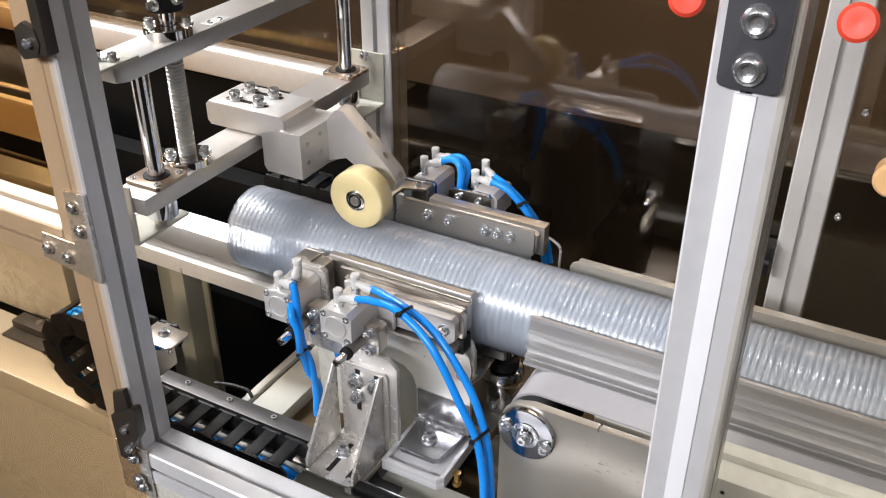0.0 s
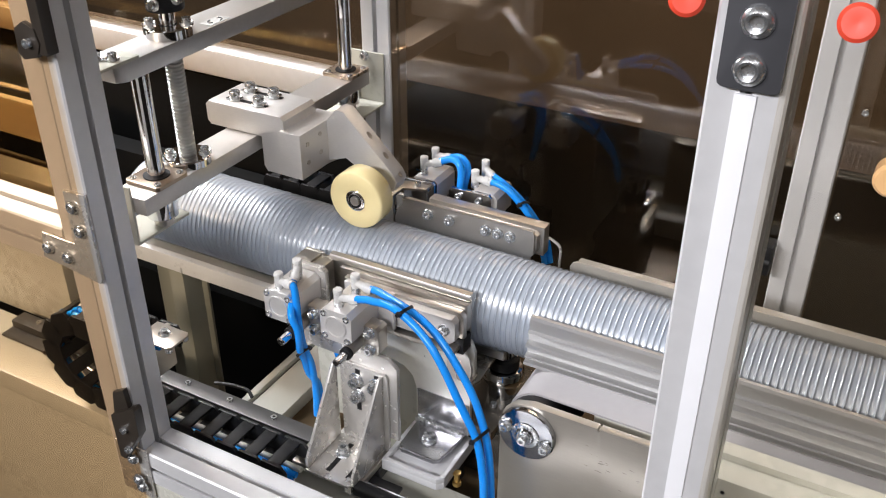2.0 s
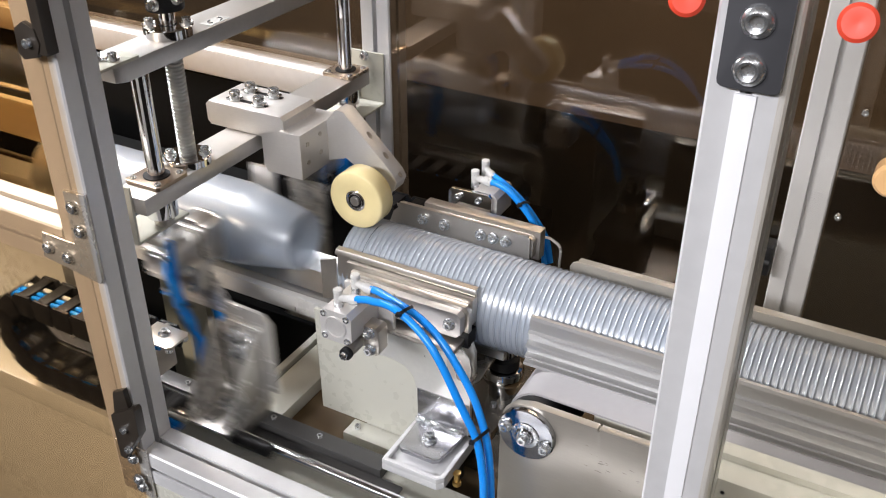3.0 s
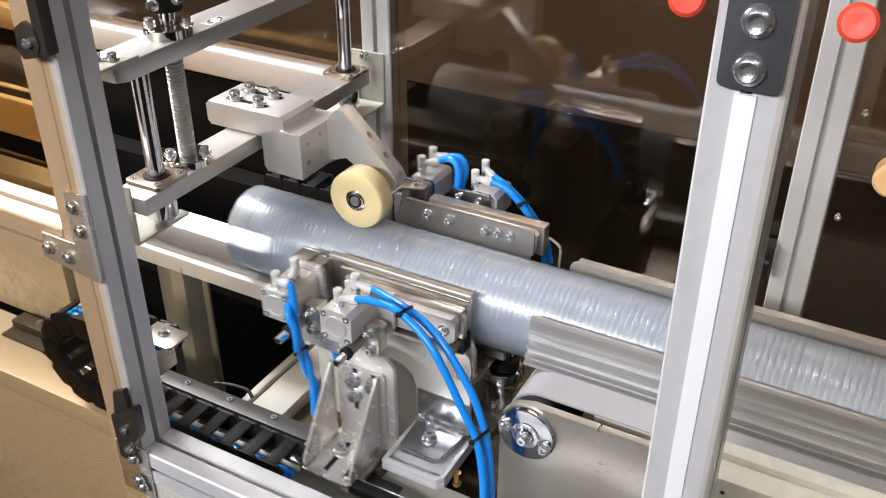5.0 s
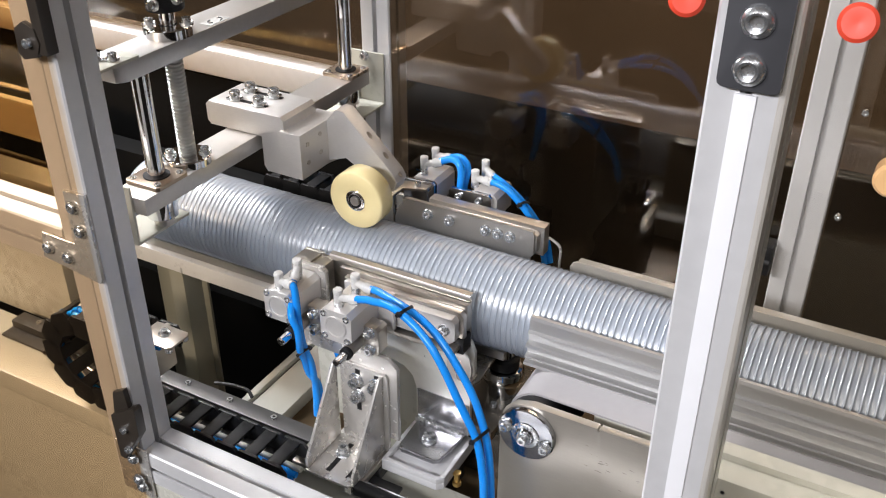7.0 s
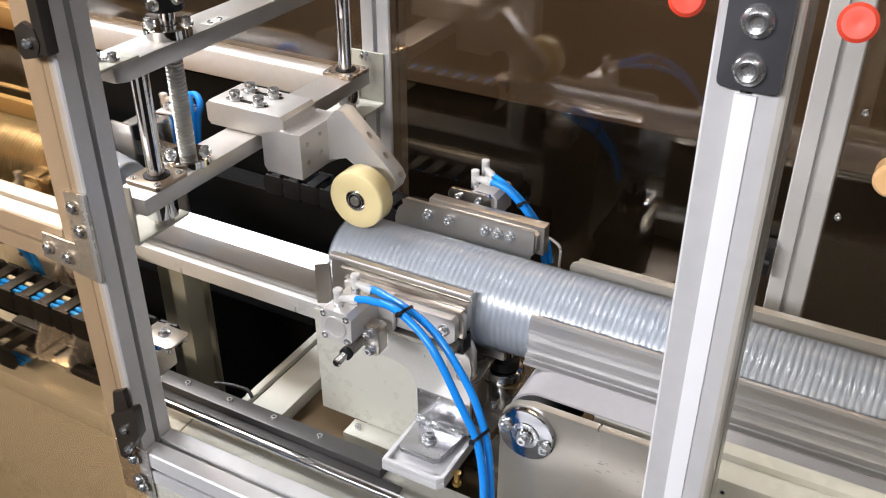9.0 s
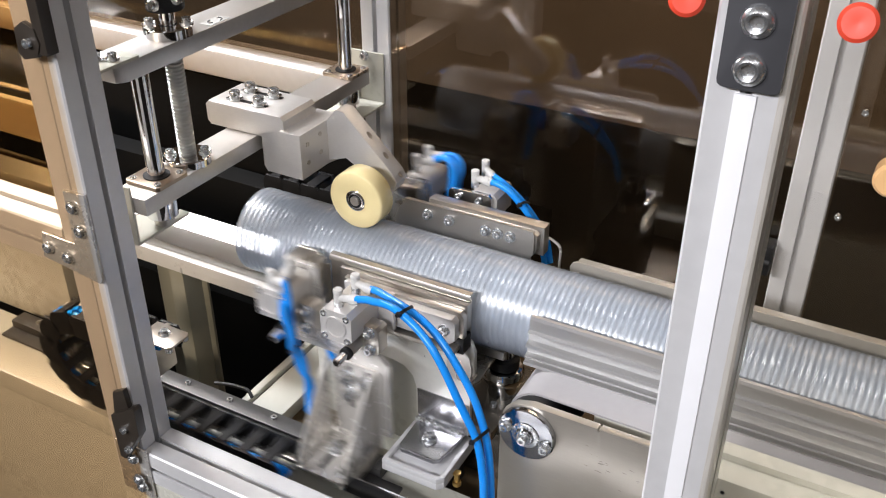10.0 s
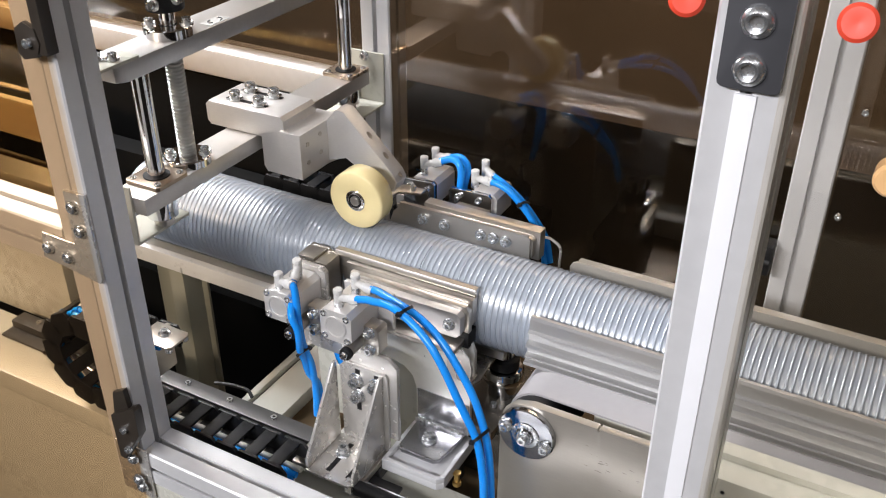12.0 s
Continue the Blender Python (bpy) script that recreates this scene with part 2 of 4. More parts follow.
def enclosure():
    fr = thing("machine_enclosure", "slotted aluminium machine enclosure with amber and smoked acrylic panels", "enclosure")
    for x in (-0.115, 0.403):
        for y in (-0.23, 0.24):
            extrusion("post", (x, y, 0.0 if y > 0 else 0.845), (x, y, 1.9), 0.04, ALU, fr)
    extrusion("bottom_rail", (-0.0945, -0.23, 0.868), (0.3825, -0.23, 0.868), 0.04, ALU, fr)
    extrusion("side_rail", (-1.2, 0.235, 1.083), (-0.136, 0.235, 1.083), 0.04, ALU, fr)
    extrusion("side_rail", (-1.2, -0.23, 1.105), (-0.136, -0.23, 1.105), 0.04, ALU, fr)
    part("slot_cover", box(0.3975, 0.4085, -0.2515, -0.2485, 0.85, 1.352, 0.0006), INSERT, fr, "white plastic slot cover strip")
    part("rail_cover", box(-1.2, -0.1365, 0.2118, 0.2148, 1.066, 1.100, 0.0006), ALU, fr, "pale aluminium cover strip on the side rail")
    part("slot_cover", box(-0.1195, -0.1105, -0.2512, -0.2485, 0.89, 1.9, 0.0006), ALU, fr, "grey plastic slot cover strip")
    for nm, d, m in (("back_panel", (-0.0945, 0.3825, 0.2225, 0.2275, 0.55, 1.9), SMOKE), ("back_panel", (0.4235, 1.3, 0.2225, 0.2275, 0.55, 1.9), SMOKE),
                     ("back_panel", (-1.2, -0.1355, 0.2225, 0.2275, 1.11, 1.9), SMOKE),
                     ("door_panel", (-1.2, -0.0995, -0.2575, -0.2535, 0.5, 1.9), AMBER), ("door_panel", (0.4195, 1.3, -0.2575, -0.2535, 0.5, 1.9), PALE)):
        part(nm, box(*d, 0), m, fr, smooth=False)
    # corner joint plate behind the amber door
    joint = part("joint_plate", extrude([(-0.163, 1.0915), (-0.158, 1.1175), (-0.119, 1.1165), (-0.118, 1.168), (-0.094, 1.169), (-0.094, 1.088), (-0.097, 1.083)], 0.003, 0.0004, Matrix.Translation((0, -0.2535, 0)) @ XZ), PLATE, fr, "stainless corner joint plate")
    for px, pz in ((-0.109, 1.155), (-0.106, 1.133), (-0.152, 1.1045), (-0.1285, 1.101)):
        screw(BUTTON, (px, -0.2535, pz), "-y", joint)
    hinge = part("hinge", extrude([(-0.1045, 0.893), (-0.1050, 0.944), (-0.090, 0.9535), (-0.0745, 0.9635), (-0.0720, 0.961), (-0.0725, 0.932), (-0.098, 0.8925)], 0.010, 0.0012, Matrix.Translation((0, -0.2682, 0)) @ XZ), HINGE, fr, "dark brown plastic door hinge")
    part("hinge_wing", extrude([(-0.1045, 0.9445), (-0.1005, 0.970), (-0.0860, 0.978), (-0.0838, 0.9575)], 0.006, 0.001, Matrix.Translation((0, -0.2642, 0)) @ XZ), HINGE, fr)
    for px, pz in ((-0.0885, 0.9345), (-0.0885, 0.9105)):
        screw(M4, (px, -0.2682, pz), "-y", hinge)
    low = part("joint_plate", box(-0.128, -0.088, -0.2532, -0.2505, 0.83, 0.893, 0.001), PLATE, fr, "stainless corner joint plate")
    for px, pz in ((-0.1, 0.884), (-0.098, 0.857), (-0.095, 0.849)):
        screw(BUTTON, (px, -0.2575, pz), "-y", low)
    lt = part("door_latch", extrude([(-0.118, 1.288), (-0.113, 1.283), (-0.098, 1.287), (-0.093, 1.298), (-0.096, 1.309), (-0.107, 1.313), (-0.117, 1.307)], 0.005, 0.001, Matrix.Translation((0, -0.2630, 0)) @ XZ), HINGE, fr, "dark grey plastic door latch")
    screw(M4, (-0.103, -0.263, 1.298), "-y", lt)
    part("seal_strip", box(-0.0985, -0.088, -0.2615, -0.2505, 1.289, 1.9, 0.001), HINGE, fr)
    # joint plate and red knobs at the head of the front post
    plate = part("post_plate", extrude([(0.3885, 1.46), (0.3885, 1.3595), (0.3891, 1.3572), (0.3908, 1.3559), (0.3930, 1.3555), (0.4150, 1.3555), (0.4172, 1.3559), (0.4189, 1.3572), (0.4195, 1.3595), (0.4195, 1.46)], 0.003, 0.0005, Matrix.Translation((0, -0.2555, 0)) @ XZ), SMOKY, fr, "scuffed black plate with two zinc screws")
    for pz in (1.3665, 1.390):
        screw(BIG_BUTTON, (0.4035, -0.2555, pz), "-y", plate)
    for px in (0.3675, 0.4455):
        k = part("knob", turned([(0, 0.012), (0.0012, 0.0122), (0.007, 0.0122), (0.0088, 0.0105), (0.0088, 0.0), (0, 0)], (0, 0, 0), "z", 32), RED, fr, "red plastic knob", m=Matrix.Translation((px, -0.249, 1.394)) @ Vector((0.478 - px, -0.45, 0.13)).to_track_quat("Z", "Y").to_matrix().to_4x4())
        part("stem", rod(0.004, 0.05, (0, 0, -0.052)), CHROME, k)
    k = part("knob", turned([(0, 0.012), (0.0012, 0.0122), (0.0068, 0.0122), (0.0083, 0.0105), (0.0083, 0.0), (0, 0)], (0, 0, 0), "z", 32), PEACH, fr, "peach plastic knob on the door", m=Matrix.Translation((0.4765, -0.2588, 1.3310)) @ FACING["-y"])
    part("knob_bar", box(0.355, 0.46, -0.2, -0.192, 1.40, 1.43, 0.002), ALU, fr)
    for px, pz in ((0.436, 1.174), (0.435, 1.06)):
        screw(M4, (px, 0.2224, pz), "-y", fr)
    # latch at the back post
    latch = part("latch", box(0.372, 0.383, 0.196, 0.2195, 0.985, 1.02, 0.002), BLACK, fr, "black plastic door latch")
    part("hook", rod(0.006, 0.012, (0.371, 0.2, 1.0), "x"), BLACK, latch)
    return fr


ground()
ENCLOSURE = enclosure()


def base():
    b = thing("base_cabinet", "cream painted steel base cabinet with guide rail and rod", "base cabinet")
    part("front_panel", box(-0.136, 1.3, -0.249, -0.225, 0.0, 0.8475, 0.002), CREAM, b)
    part("table_edge", box(-1.3, -0.137, -0.187, -0.1, 0.800, 0.8285, 0.003), CREAM, b)
    part("left_panel", box(-1.3, -0.137, -0.145, -0.12, 0.0, 0.7995, 0.002), CREAM, b)
    part("bed", box(-0.1365, 0.32, -0.2245, -0.098, 0.0, 0.828, 0.002), CREAM, b)
    # cross bed takes the colour with the shadow already in it
    part("cross_bed", box(-0.118, 0.32, -0.0975, 0.20, 0.0, 0.80, 0.003), PIT, b, "bed plate coloured brown for shadow and dark reflection")
    part("cross_edge", box(-0.118, -0.1085, -0.0975, 0.20, 0.8005, 0.822, 0.002), CREAM, b)
    part("cross_step", box(-0.1050, -0.0625, -0.0975, 0.20, 0.8005, 0.8185, 0.0015), CREAM, b)
    part("far_step", box(0.026, 0.11, -0.0450, 0.20, 0.8005, 0.812, 0.0015), CREAM, b)
    part("seam_strip", box(-0.1083, -0.1052, -0.0970, 0.1995, 0.8005, 0.8150, 0), BLACK, b, smooth=False)
    r = part("rail", box(-0.448, 0.093, -0.1225, -0.1020, 0.8285, 0.842, 0.0012), RAIL, b, "ground steel guide rail with screw holes")
    part("rail_edge", box(-0.448, 0.12, -0.1400, -0.1227, 0.8285, 0.8325, 0.001), RAIL, r)
    for i in range(8):
        screw(M4, (-0.4125 + i * 0.0605, -0.1105, 0.8395), "z", r)
    part("guide_rod", rod(0.0054, 0.56, (-0.36, -0.1464, 0.840), "x"), CHROME, b)
    part("sensor_lead", hose([(-0.150, -0.090, 0.836), (-0.130, -0.086, 0.838), (-0.108, -0.084, 0.838), (-0.098, -0.088, 0.834)], 0.0022, 8), BLACK, b)
    # added tray and dark sheets that keep the void under the trough black
    part("void_tray", box(-1.3, 1.3, -0.097, 0.2035, 0.0, 0.35, 0.002), DARK, b)
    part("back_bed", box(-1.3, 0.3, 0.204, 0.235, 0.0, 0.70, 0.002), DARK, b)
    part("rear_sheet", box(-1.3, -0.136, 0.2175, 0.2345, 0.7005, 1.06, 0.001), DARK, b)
    return b


base()


def trough():
    t = thing("feed_trough", "folded stainless trough on cream supports beneath the cup stack", "trough")
    part("sheet", extrude([(-0.024, 0.957), (0.020, 0.9492), (0.040, 0.961), (0.041, 0.9595), (0.020, 0.9472), (-0.0225, 0.955), (-0.0225, 0.947), (-0.024, 0.947)], 1.4, m=Matrix.Translation((-1.22, 0, 0)) @ YZ), TROUGH, t, smooth=False)
    part("beam", extrude([(-1.22, 0.926), (-1.22, 0.9465), (0.10, 0.9465), (0.10, 0.926), (-0.0690, 0.926), (-0.0690, 0.933), (-0.0705, 0.933), (-0.0705, 0.926), (-0.2345, 0.926), (-0.2345, 0.933), (-0.236, 0.933), (-0.236, 0.926)], 0.05, 0.0004, Matrix.Translation((0, -0.032, 0)) @ XZ), BEAM, t)
    part("support_post", box(-0.259, -0.237, -0.03, 0.0, 0.0, 0.9255, 0.0015), CREAM_SHADED, t)
    part("support_sheet", box(-0.345, -0.2595, 0.030, 0.034, 0.0, 0.9255, 0.001), CREAM_SHADED, t)
    return t


trough()


def conveyor():
    c = thing("belt_conveyor", "white belt conveyor with steel end roller and cream side plate", "conveyor")
    zc, r = 0.9575, 0.031
    out = [(1.3, zc + r), (0.252, zc + r)] + [(0.252 + r * math.cos(a), zc + r * math.sin(a)) for a in [math.pi / 2 + k * math.pi / 14 for k in range(1, 14)]] + [(0.252, zc - r), (1.3, zc - r)]
    inn = [(1.3, zc - r + 0.002), (0.252, zc - r + 0.002)] + [(0.252 + (r - 0.002) * math.cos(a), zc + (r - 0.002) * math.sin(a)) for a in [math.pi * 1.5 - k * math.pi / 14 for k in range(1, 14)]] + [(0.252, zc + r - 0.002), (1.3, zc + r - 0.002)]
    part("belt", extrude(out + inn, 0.051, 0.0, Matrix.Translation((0, -0.100, 0)) @ XZ), BELT, c)
    part("roller", rod(0.0288, 0.062, (0.252, -0.1125, zc), "y", 40), BLACK, c)
    part("slider_bed", box(0.30, 1.3, -0.097, -0.052, 0.94, 0.9860, 0.001), CREAM, c)
    side = part("side_plate", extrude([(0.2235, 0.0), (0.2235, 0.965), (0.226, 0.978), (0.236, 0.989), (0.252, 0.9935), (0.312, 0.9935), (0.312, 0.991), (0.314, 0.991), (0.314, 0.9935), (0.40, 0.9935), (0.40, 0.0)], 0.008, 0.0008, Matrix.Translation((0, -0.123, 0)) @ XZ), SATIN, c)
    hub = part("bearing_hub", turned([(0, 0.0), (0.0265, 0), (0.0265, 0.0045), (0.0255, 0.0055), (0.013, 0.0055), (0.0125, 0.0035), (0.0085, 0.0035), (0.008, 0.009), (0.0075, 0.0095), (0, 0.0095)], (0, 0, 0), "z", 40), HUB, side, "polished steel bearing hub", m=Matrix.Translation((0.2505, -0.1235, 0.9645)) @ FACING["-y"])
    part("hub_ring", turned([(0.0085, 0), (0.0125, 0), (0.0130, 0.001), (0.0120, 0.002), (0.0088, 0.0022)], (0, 0, 0), "z", 36), ZINC, hub, m=pose(0, 0, 0.0052))
    screw(M5, (0.2505, -0.133, 0.9645), "-y", side)
    for a in (168, -18):
        screw(M5, (0.2505 + 0.0195 * math.cos(radians(a)), -0.129, 0.9645 + 0.0195 * math.sin(radians(a))), "-y", side)
    part("side_cover", box(0.382, 1.3, -0.150, -0.1235, 0.80, 1.012, 0.003), CREAM, c)
    part("bolt_hole", rod(0.0018, 0.0006, (0.4215, -0.1506, 0.9995), "y", 12, 0.0001), BLACK, c)
    part("cover_lip", box(0.402, 1.3, -0.128, -0.113, 0.999, 1.0185, 0.003), CREAM, c)
    g = thing("guide_fence", "ribbed aluminium guide fence along the conveyor", "guide fence")
    prof = [(-0.0500, 1.033), (-0.0535, 1.033), (-0.0545, 1.030), (-0.0555, 1.0195), (-0.0590, 1.0185), (-0.0590, 1.0165), (-0.0560, 1.016), (-0.0560, 1.009), (-0.0620, 1.0075), (-0.0630, 1.0045), (-0.0575, 1.003), (-0.0580, 0.9965),
            (-0.0640, 0.9955), (-0.0640, 0.9935), (-0.0600, 0.993), (-0.0600, 0.9905), (-0.0655, 0.9895), (-0.0655, 0.9865), (-0.0500, 0.9865)]
    part("fence", extrude(prof, 1.08, m=Matrix.Translation((0.2185, 0, 0)) @ YZ), FENCE, g, smooth=False)
    part("toe", box(0.2185, 0.2225, -0.0499, -0.046, 0.9862, 1.03, 0.001), ALU_W, g)
    h = thing("back_guide", "pale sheet metal guide behind the stack", "guide fence")
    part("sheet", extrude([(0.2135, 0.94), (0.2135, 1.026), (0.2155, 1.030), (0.2195, 1.032), (1.3, 1.036), (1.3, 0.94)], 0.003, 0.0006, Matrix.Translation((0, 0.0535, 0)) @ XZ), SATIN, h)
    part("lip", box(0.22, 1.3, 0.0567, 0.066, 1.0285, 1.031, 0.0008), SATIN, h)
    part("foot", box(0.30, 1.2, 0.0567, 0.07, 0.0, 0.95, 0.001), CREAM, h)
    # bed plate with stand-off under the end of the trough
    d = thing("end_stand", "steel stand plate with round stand-off under the trough end", "stand")
    part("plate", extrude([(0.1655, -0.0500), (0.1655, -0.0660), (0.169, -0.0645), (0.1717, -0.0580), (0.1685, -0.0070), (0.120, -0.0070), (0.120, -0.0485)], 0.003, 0.0005, Matrix.Translation((0, 0, 0.9415))), DSTEEL, d)
    part("stand_off", turned([(0, 0.8), (0.016, 0.8), (0.016, 0.893), (0.021, 0.894), (0.022, 0.896), (0.022, 0.906), (0.020, 0.909), (0.012, 0.910), (0.012, 0.9412), (0, 0.9412)], (0.164, 0.014, 0), "z", 32), CHROME, d, "round steel stand-off")
    part("collar", turned([(0.0122, 0.911), (0.0165, 0.911), (0.0165, 0.922), (0.0122, 0.924)], (0.164, 0.014, 0), "z", 28), BLACK, d)
    base_plate = part("foot", extrude([(0.128, -0.04), (0.182, -0.052), (0.188, 0.065), (0.128, 0.065)], 0.012, 0.001, Matrix.Translation((0, 0, 0.862))), DSTEEL, d)
    part("pillar", box(0.13, 0.186, -0.038, 0.06, 0.8005, 0.8618, 0.001), DSTEEL, d)
    screw(M4, (0.166, -0.012, 0.874), "z", base_plate)
    return c


conveyor()


def lift():
    l = thing("height_adjuster", "milled aluminium height adjuster with guide rods, lead screw and roller arm", "height adjuster")
    X = -0.13
    lo = part("lower_beam", box(X - 0.02, X + 0.02, -0.178, 0.197, 1.108, 1.125, 0.0012), MILLED, l)
    up = part("upper_beam", extrude([(-0.15, -0.172), (-0.144, -0.18), (-0.116, -0.18), (-0.11, -0.172), (-0.11, 0.20), (-0.15, 0.20)], 0.017, 0.001, Matrix.Translation((0, 0, 1.235))), MILLED, l)
    for y in (-0.1405, 0.1765):
        g = part("guide_rod", rod(0.0082, 0.156, (X, y, 1.079)), CHROME, l)
        f = part("flange", extrude([(-0.018, -0.021), (0.018, -0.021), (0.021, -0.018), (0.021, 0.018), (0.018, 0.021), (-0.018, 0.021), (-0.021, 0.018), (-0.021, -0.018)], 0.004, 0.0006, Matrix.Translation((X, y, 1.1252))), BRONZE, lo, "square bearing flange")
        for sx, sy in ((1, 1), (1, -1), (-1, 1), (-1, -1)):
            screw(M4, (X + 0.015 * sx, y + 0.015 * sy, 1.1262), "z", lo)
        part("bushing", turned([(0.0086, 1.0875), (0.0145, 1.0875), (0.015, 1.0885), (0.015, 1.108), (0.0086, 1.108)], (X, y, 0), "z", 28), CHROME, lo)
        part("seal", turned([(0.0084, 1.1294), (0.0125, 1.1294), (0.0125, 1.1304), (0.0084, 1.1304)], (X, y, 0), "z", 28), BLACK, lo)
        part("rod_end", rod(0.0095, 0.009, (X, y, 1.0783)), STEEL, l)
    # thread: fine ridges on the screw core
    prof, pitch = [(0, 1.118), (0.0066, 1.118), (0.0066, 1.1262)], 0.0036
    for k in range(31):
        z = 1.1265 + k * pitch
        prof += [(0.0066, z), (0.0086, z + 0.0008), (0.0086, z + 0.0018), (0.0066, z + 0.0026)]
    prof += [(0.0066, 1.2525), (0, 1.2525)]
    part("lead_screw", turned(prof, (X, -0.097, 0), "z", 28), THREAD, l, "threaded zinc lead screw")
    for z, h in ((1.1252, 0.008), (1.2522, 0.009)):
        nut = part("nut_flange", turned([(0.0085, h), (0.0215, h), (0.0225, h - 0.001), (0.0225, 0), (0.0085, 0)], (X, -0.097, z), "z", 40), CHROME, lo if z < 1.2 else up, "polished round nut flange")
        for a in (40, 220, 130) if z < 1.2 else (215, 35):
            screw(M5, (X + 0.0165 * math.cos(radians(a)), -0.097 + 0.0165 * math.sin(radians(a)), z + h), "z", nut)
    part("spindle", rod(0.007, 0.02, (X, -0.097, 1.258)), CHROME, l)
    cp = part("coupling", turned([(0.007, 1.2755), (0.0165, 1.2755), (0.017, 1.277), (0.017, 1.36), (0.007, 1.36)], (X, -0.097, 0), "z", 36), BLACK, l, "black clamp coupling")
    screw(M5, (X + 0.004, -0.114, 1.284), "-y", cp)
    screw(M5, (X + 0.017, -0.1, 1.288), "x", cp)
    st = part("instruction_label", box(-0.1255, -0.1125, -0.062, -0.034, 1.2521, 1.2525, 0), WHITE, up, "white sticker with two curved arrows", smooth=False)
    for a0 in (0.3, 3.44):
        pts = [(-0.119 + 0.0045 * math.cos(a0 + k * 0.25), -0.048 + 0.0085 * math.sin(a0 + k * 0.25), 1.2527) for k in range(9)]
        part("arrow", hose(pts, 0.0006, 6), BLACK, st)
    # sheet brackets
    b1 = part("upper_bracket", extrude([(-0.2085, 1.40), (-0.2085, 1.2525), (-0.158, 1.2525), (-0.158, 1.2555), (-0.2055, 1.2555), (-0.2055, 1.40)], 0.021, 0.0005, Matrix.Translation((-0.128, 0, 0)) @ YZ), CREAM, l)
    screw(M5, (-0.128, -0.185, 1.2556), "z", b1)
    screw(M5, (-0.117, -0.178, 1.2556), "z", b1)
    b2 = part("lower_bracket", extrude([(-0.1815, 1.135), (-0.1815, 1.0750), (-0.113, 1.0750), (-0.113, 1.0780), (-0.1787, 1.0780), (-0.1787, 1.135)], 0.040, 0.0005, Matrix.Translation((-0.164, 0, 0)) @ YZ), CREAM, l, "cream folded bracket")
    b3 = part("back_bracket", extrude([(0.2185, 1.140), (0.2185, 1.075), (0.152, 1.075), (0.152, 1.078), (0.2155, 1.078), (0.2155, 1.140)], 0.05, 0.0005, Matrix.Translation((-0.152, 0, 0)) @ YZ), CREAM, l, "cream folded bracket")
    screw(M5, (-0.128, 0.2155, 1.135), "-y", b3)
    # clamp block on the beam, with column
    cl = part("clamp_block", extrude([(-0.170, 1.1255), (-0.174, 1.130), (-0.174, 1.148), (-0.170, 1.152), (-0.078, 1.152), (-0.074, 1.148), (-0.074, 1.093), (-0.078, 1.087), (-0.100, 1.087), (-0.104, 1.093), (-0.104, 1.1255)], 0.056, 0.0015, Matrix.Translation((0, -0.018, 0)) @ XZ), ALU_W, l, "rounded aluminium clamp block")
    for px in (-0.147, -0.116):
        for py in (-0.002, 0.023):
            screw(M6, (px, py, 1.1523), "z", cl)
    for py in (-0.002, 0.023):
        part("slot", box(-0.158, -0.105, py - 0.0028, py + 0.0028, 1.1516, 1.1523, 0), BLACK, cl, smooth=False)
    arm = part("roller_arm", extrude([(-0.078, -0.022), (-0.052, -0.022), (-0.052, 0.024), (-0.046, 0.046), (-0.078, 0.046)], 0.049, 0.001, Matrix.Translation((0, 0, 1.0895))), ALU_W, l, "bare aluminium roller arm with bolt holes")
    part("diagonal", extrude([(-0.052, 1.093), (-0.052, 1.1385), (-0.040, 1.152), (-0.031, 1.1515), (0.027, 1.0945), (0.031, 1.086), (0.027, 1.076), (0.016, 1.074), (-0.030, 1.100)], 0.020, 0.001, Matrix.Translation((0, 0.0245, 0)) @ XZ), ALU_W, arm)
    hole = mesh("hole", turned([(0, 0.0003), (0.0021, 0.0003), (0.0026, 0.0005), (0.0026, 0)], (0, 0, 0), "z", 16), STEEL, True)
    for py, pz in ((-0.01, 1.125), (-0.01, 1.105), (0.012, 1.128), (0.012, 1.108)):
        o = new("hole", hole)
        o.parent = arm
        o.matrix_basis = Matrix.Translation((-0.052, py, pz)) @ FACING["x"]
    slope = Matrix.Rotation(radians(44.5), 4, "Y")
    for k, (px, pz) in enumerate(((-0.0065, 1.1276), (0.0125, 1.1090), (0.0285, 1.0918))):
        o = new("hole", hole)
        o.parent = arm
        o.matrix_basis = Matrix.Translation((px, 0.0345, pz)) @ slope @ Matrix.Diagonal((1.6, 1, 1, 1))
    w = part("roller", turned([(0.0105, 0.0012), (0.0150, 0), (0.0290, 0), (0.0305, 0.0012), (0.0310, 0.003), (0.0310, 0.0215), (0.0290, 0.024), (0.0105, 0.024)], (0, 0, 0), "y", 56), YELLOW, l, "pale yellow polyurethane roller", m=Matrix.Translation((0.0070, -0.0165, 1.0788)))
    part("bearing_ring", turned([(0.0075, -0.0005), (0.0105, -0.0005), (0.0112, 0.0), (0.0112, 0.006), (0.0075, 0.006)], (0, 0, 0), "y", 32), CHROME, w)
    part("bearing_seal", turned([(0.0050, 0.0008), (0.0078, 0.0008), (0.0078, 0.004), (0.0050, 0.004)], (0, 0, 0), "y", 32), BLACK, w)
    part("axle", rod(0.0052, 0.05, (0, -0.002, 0), "y"), STEEL, w)
    return l


lift()


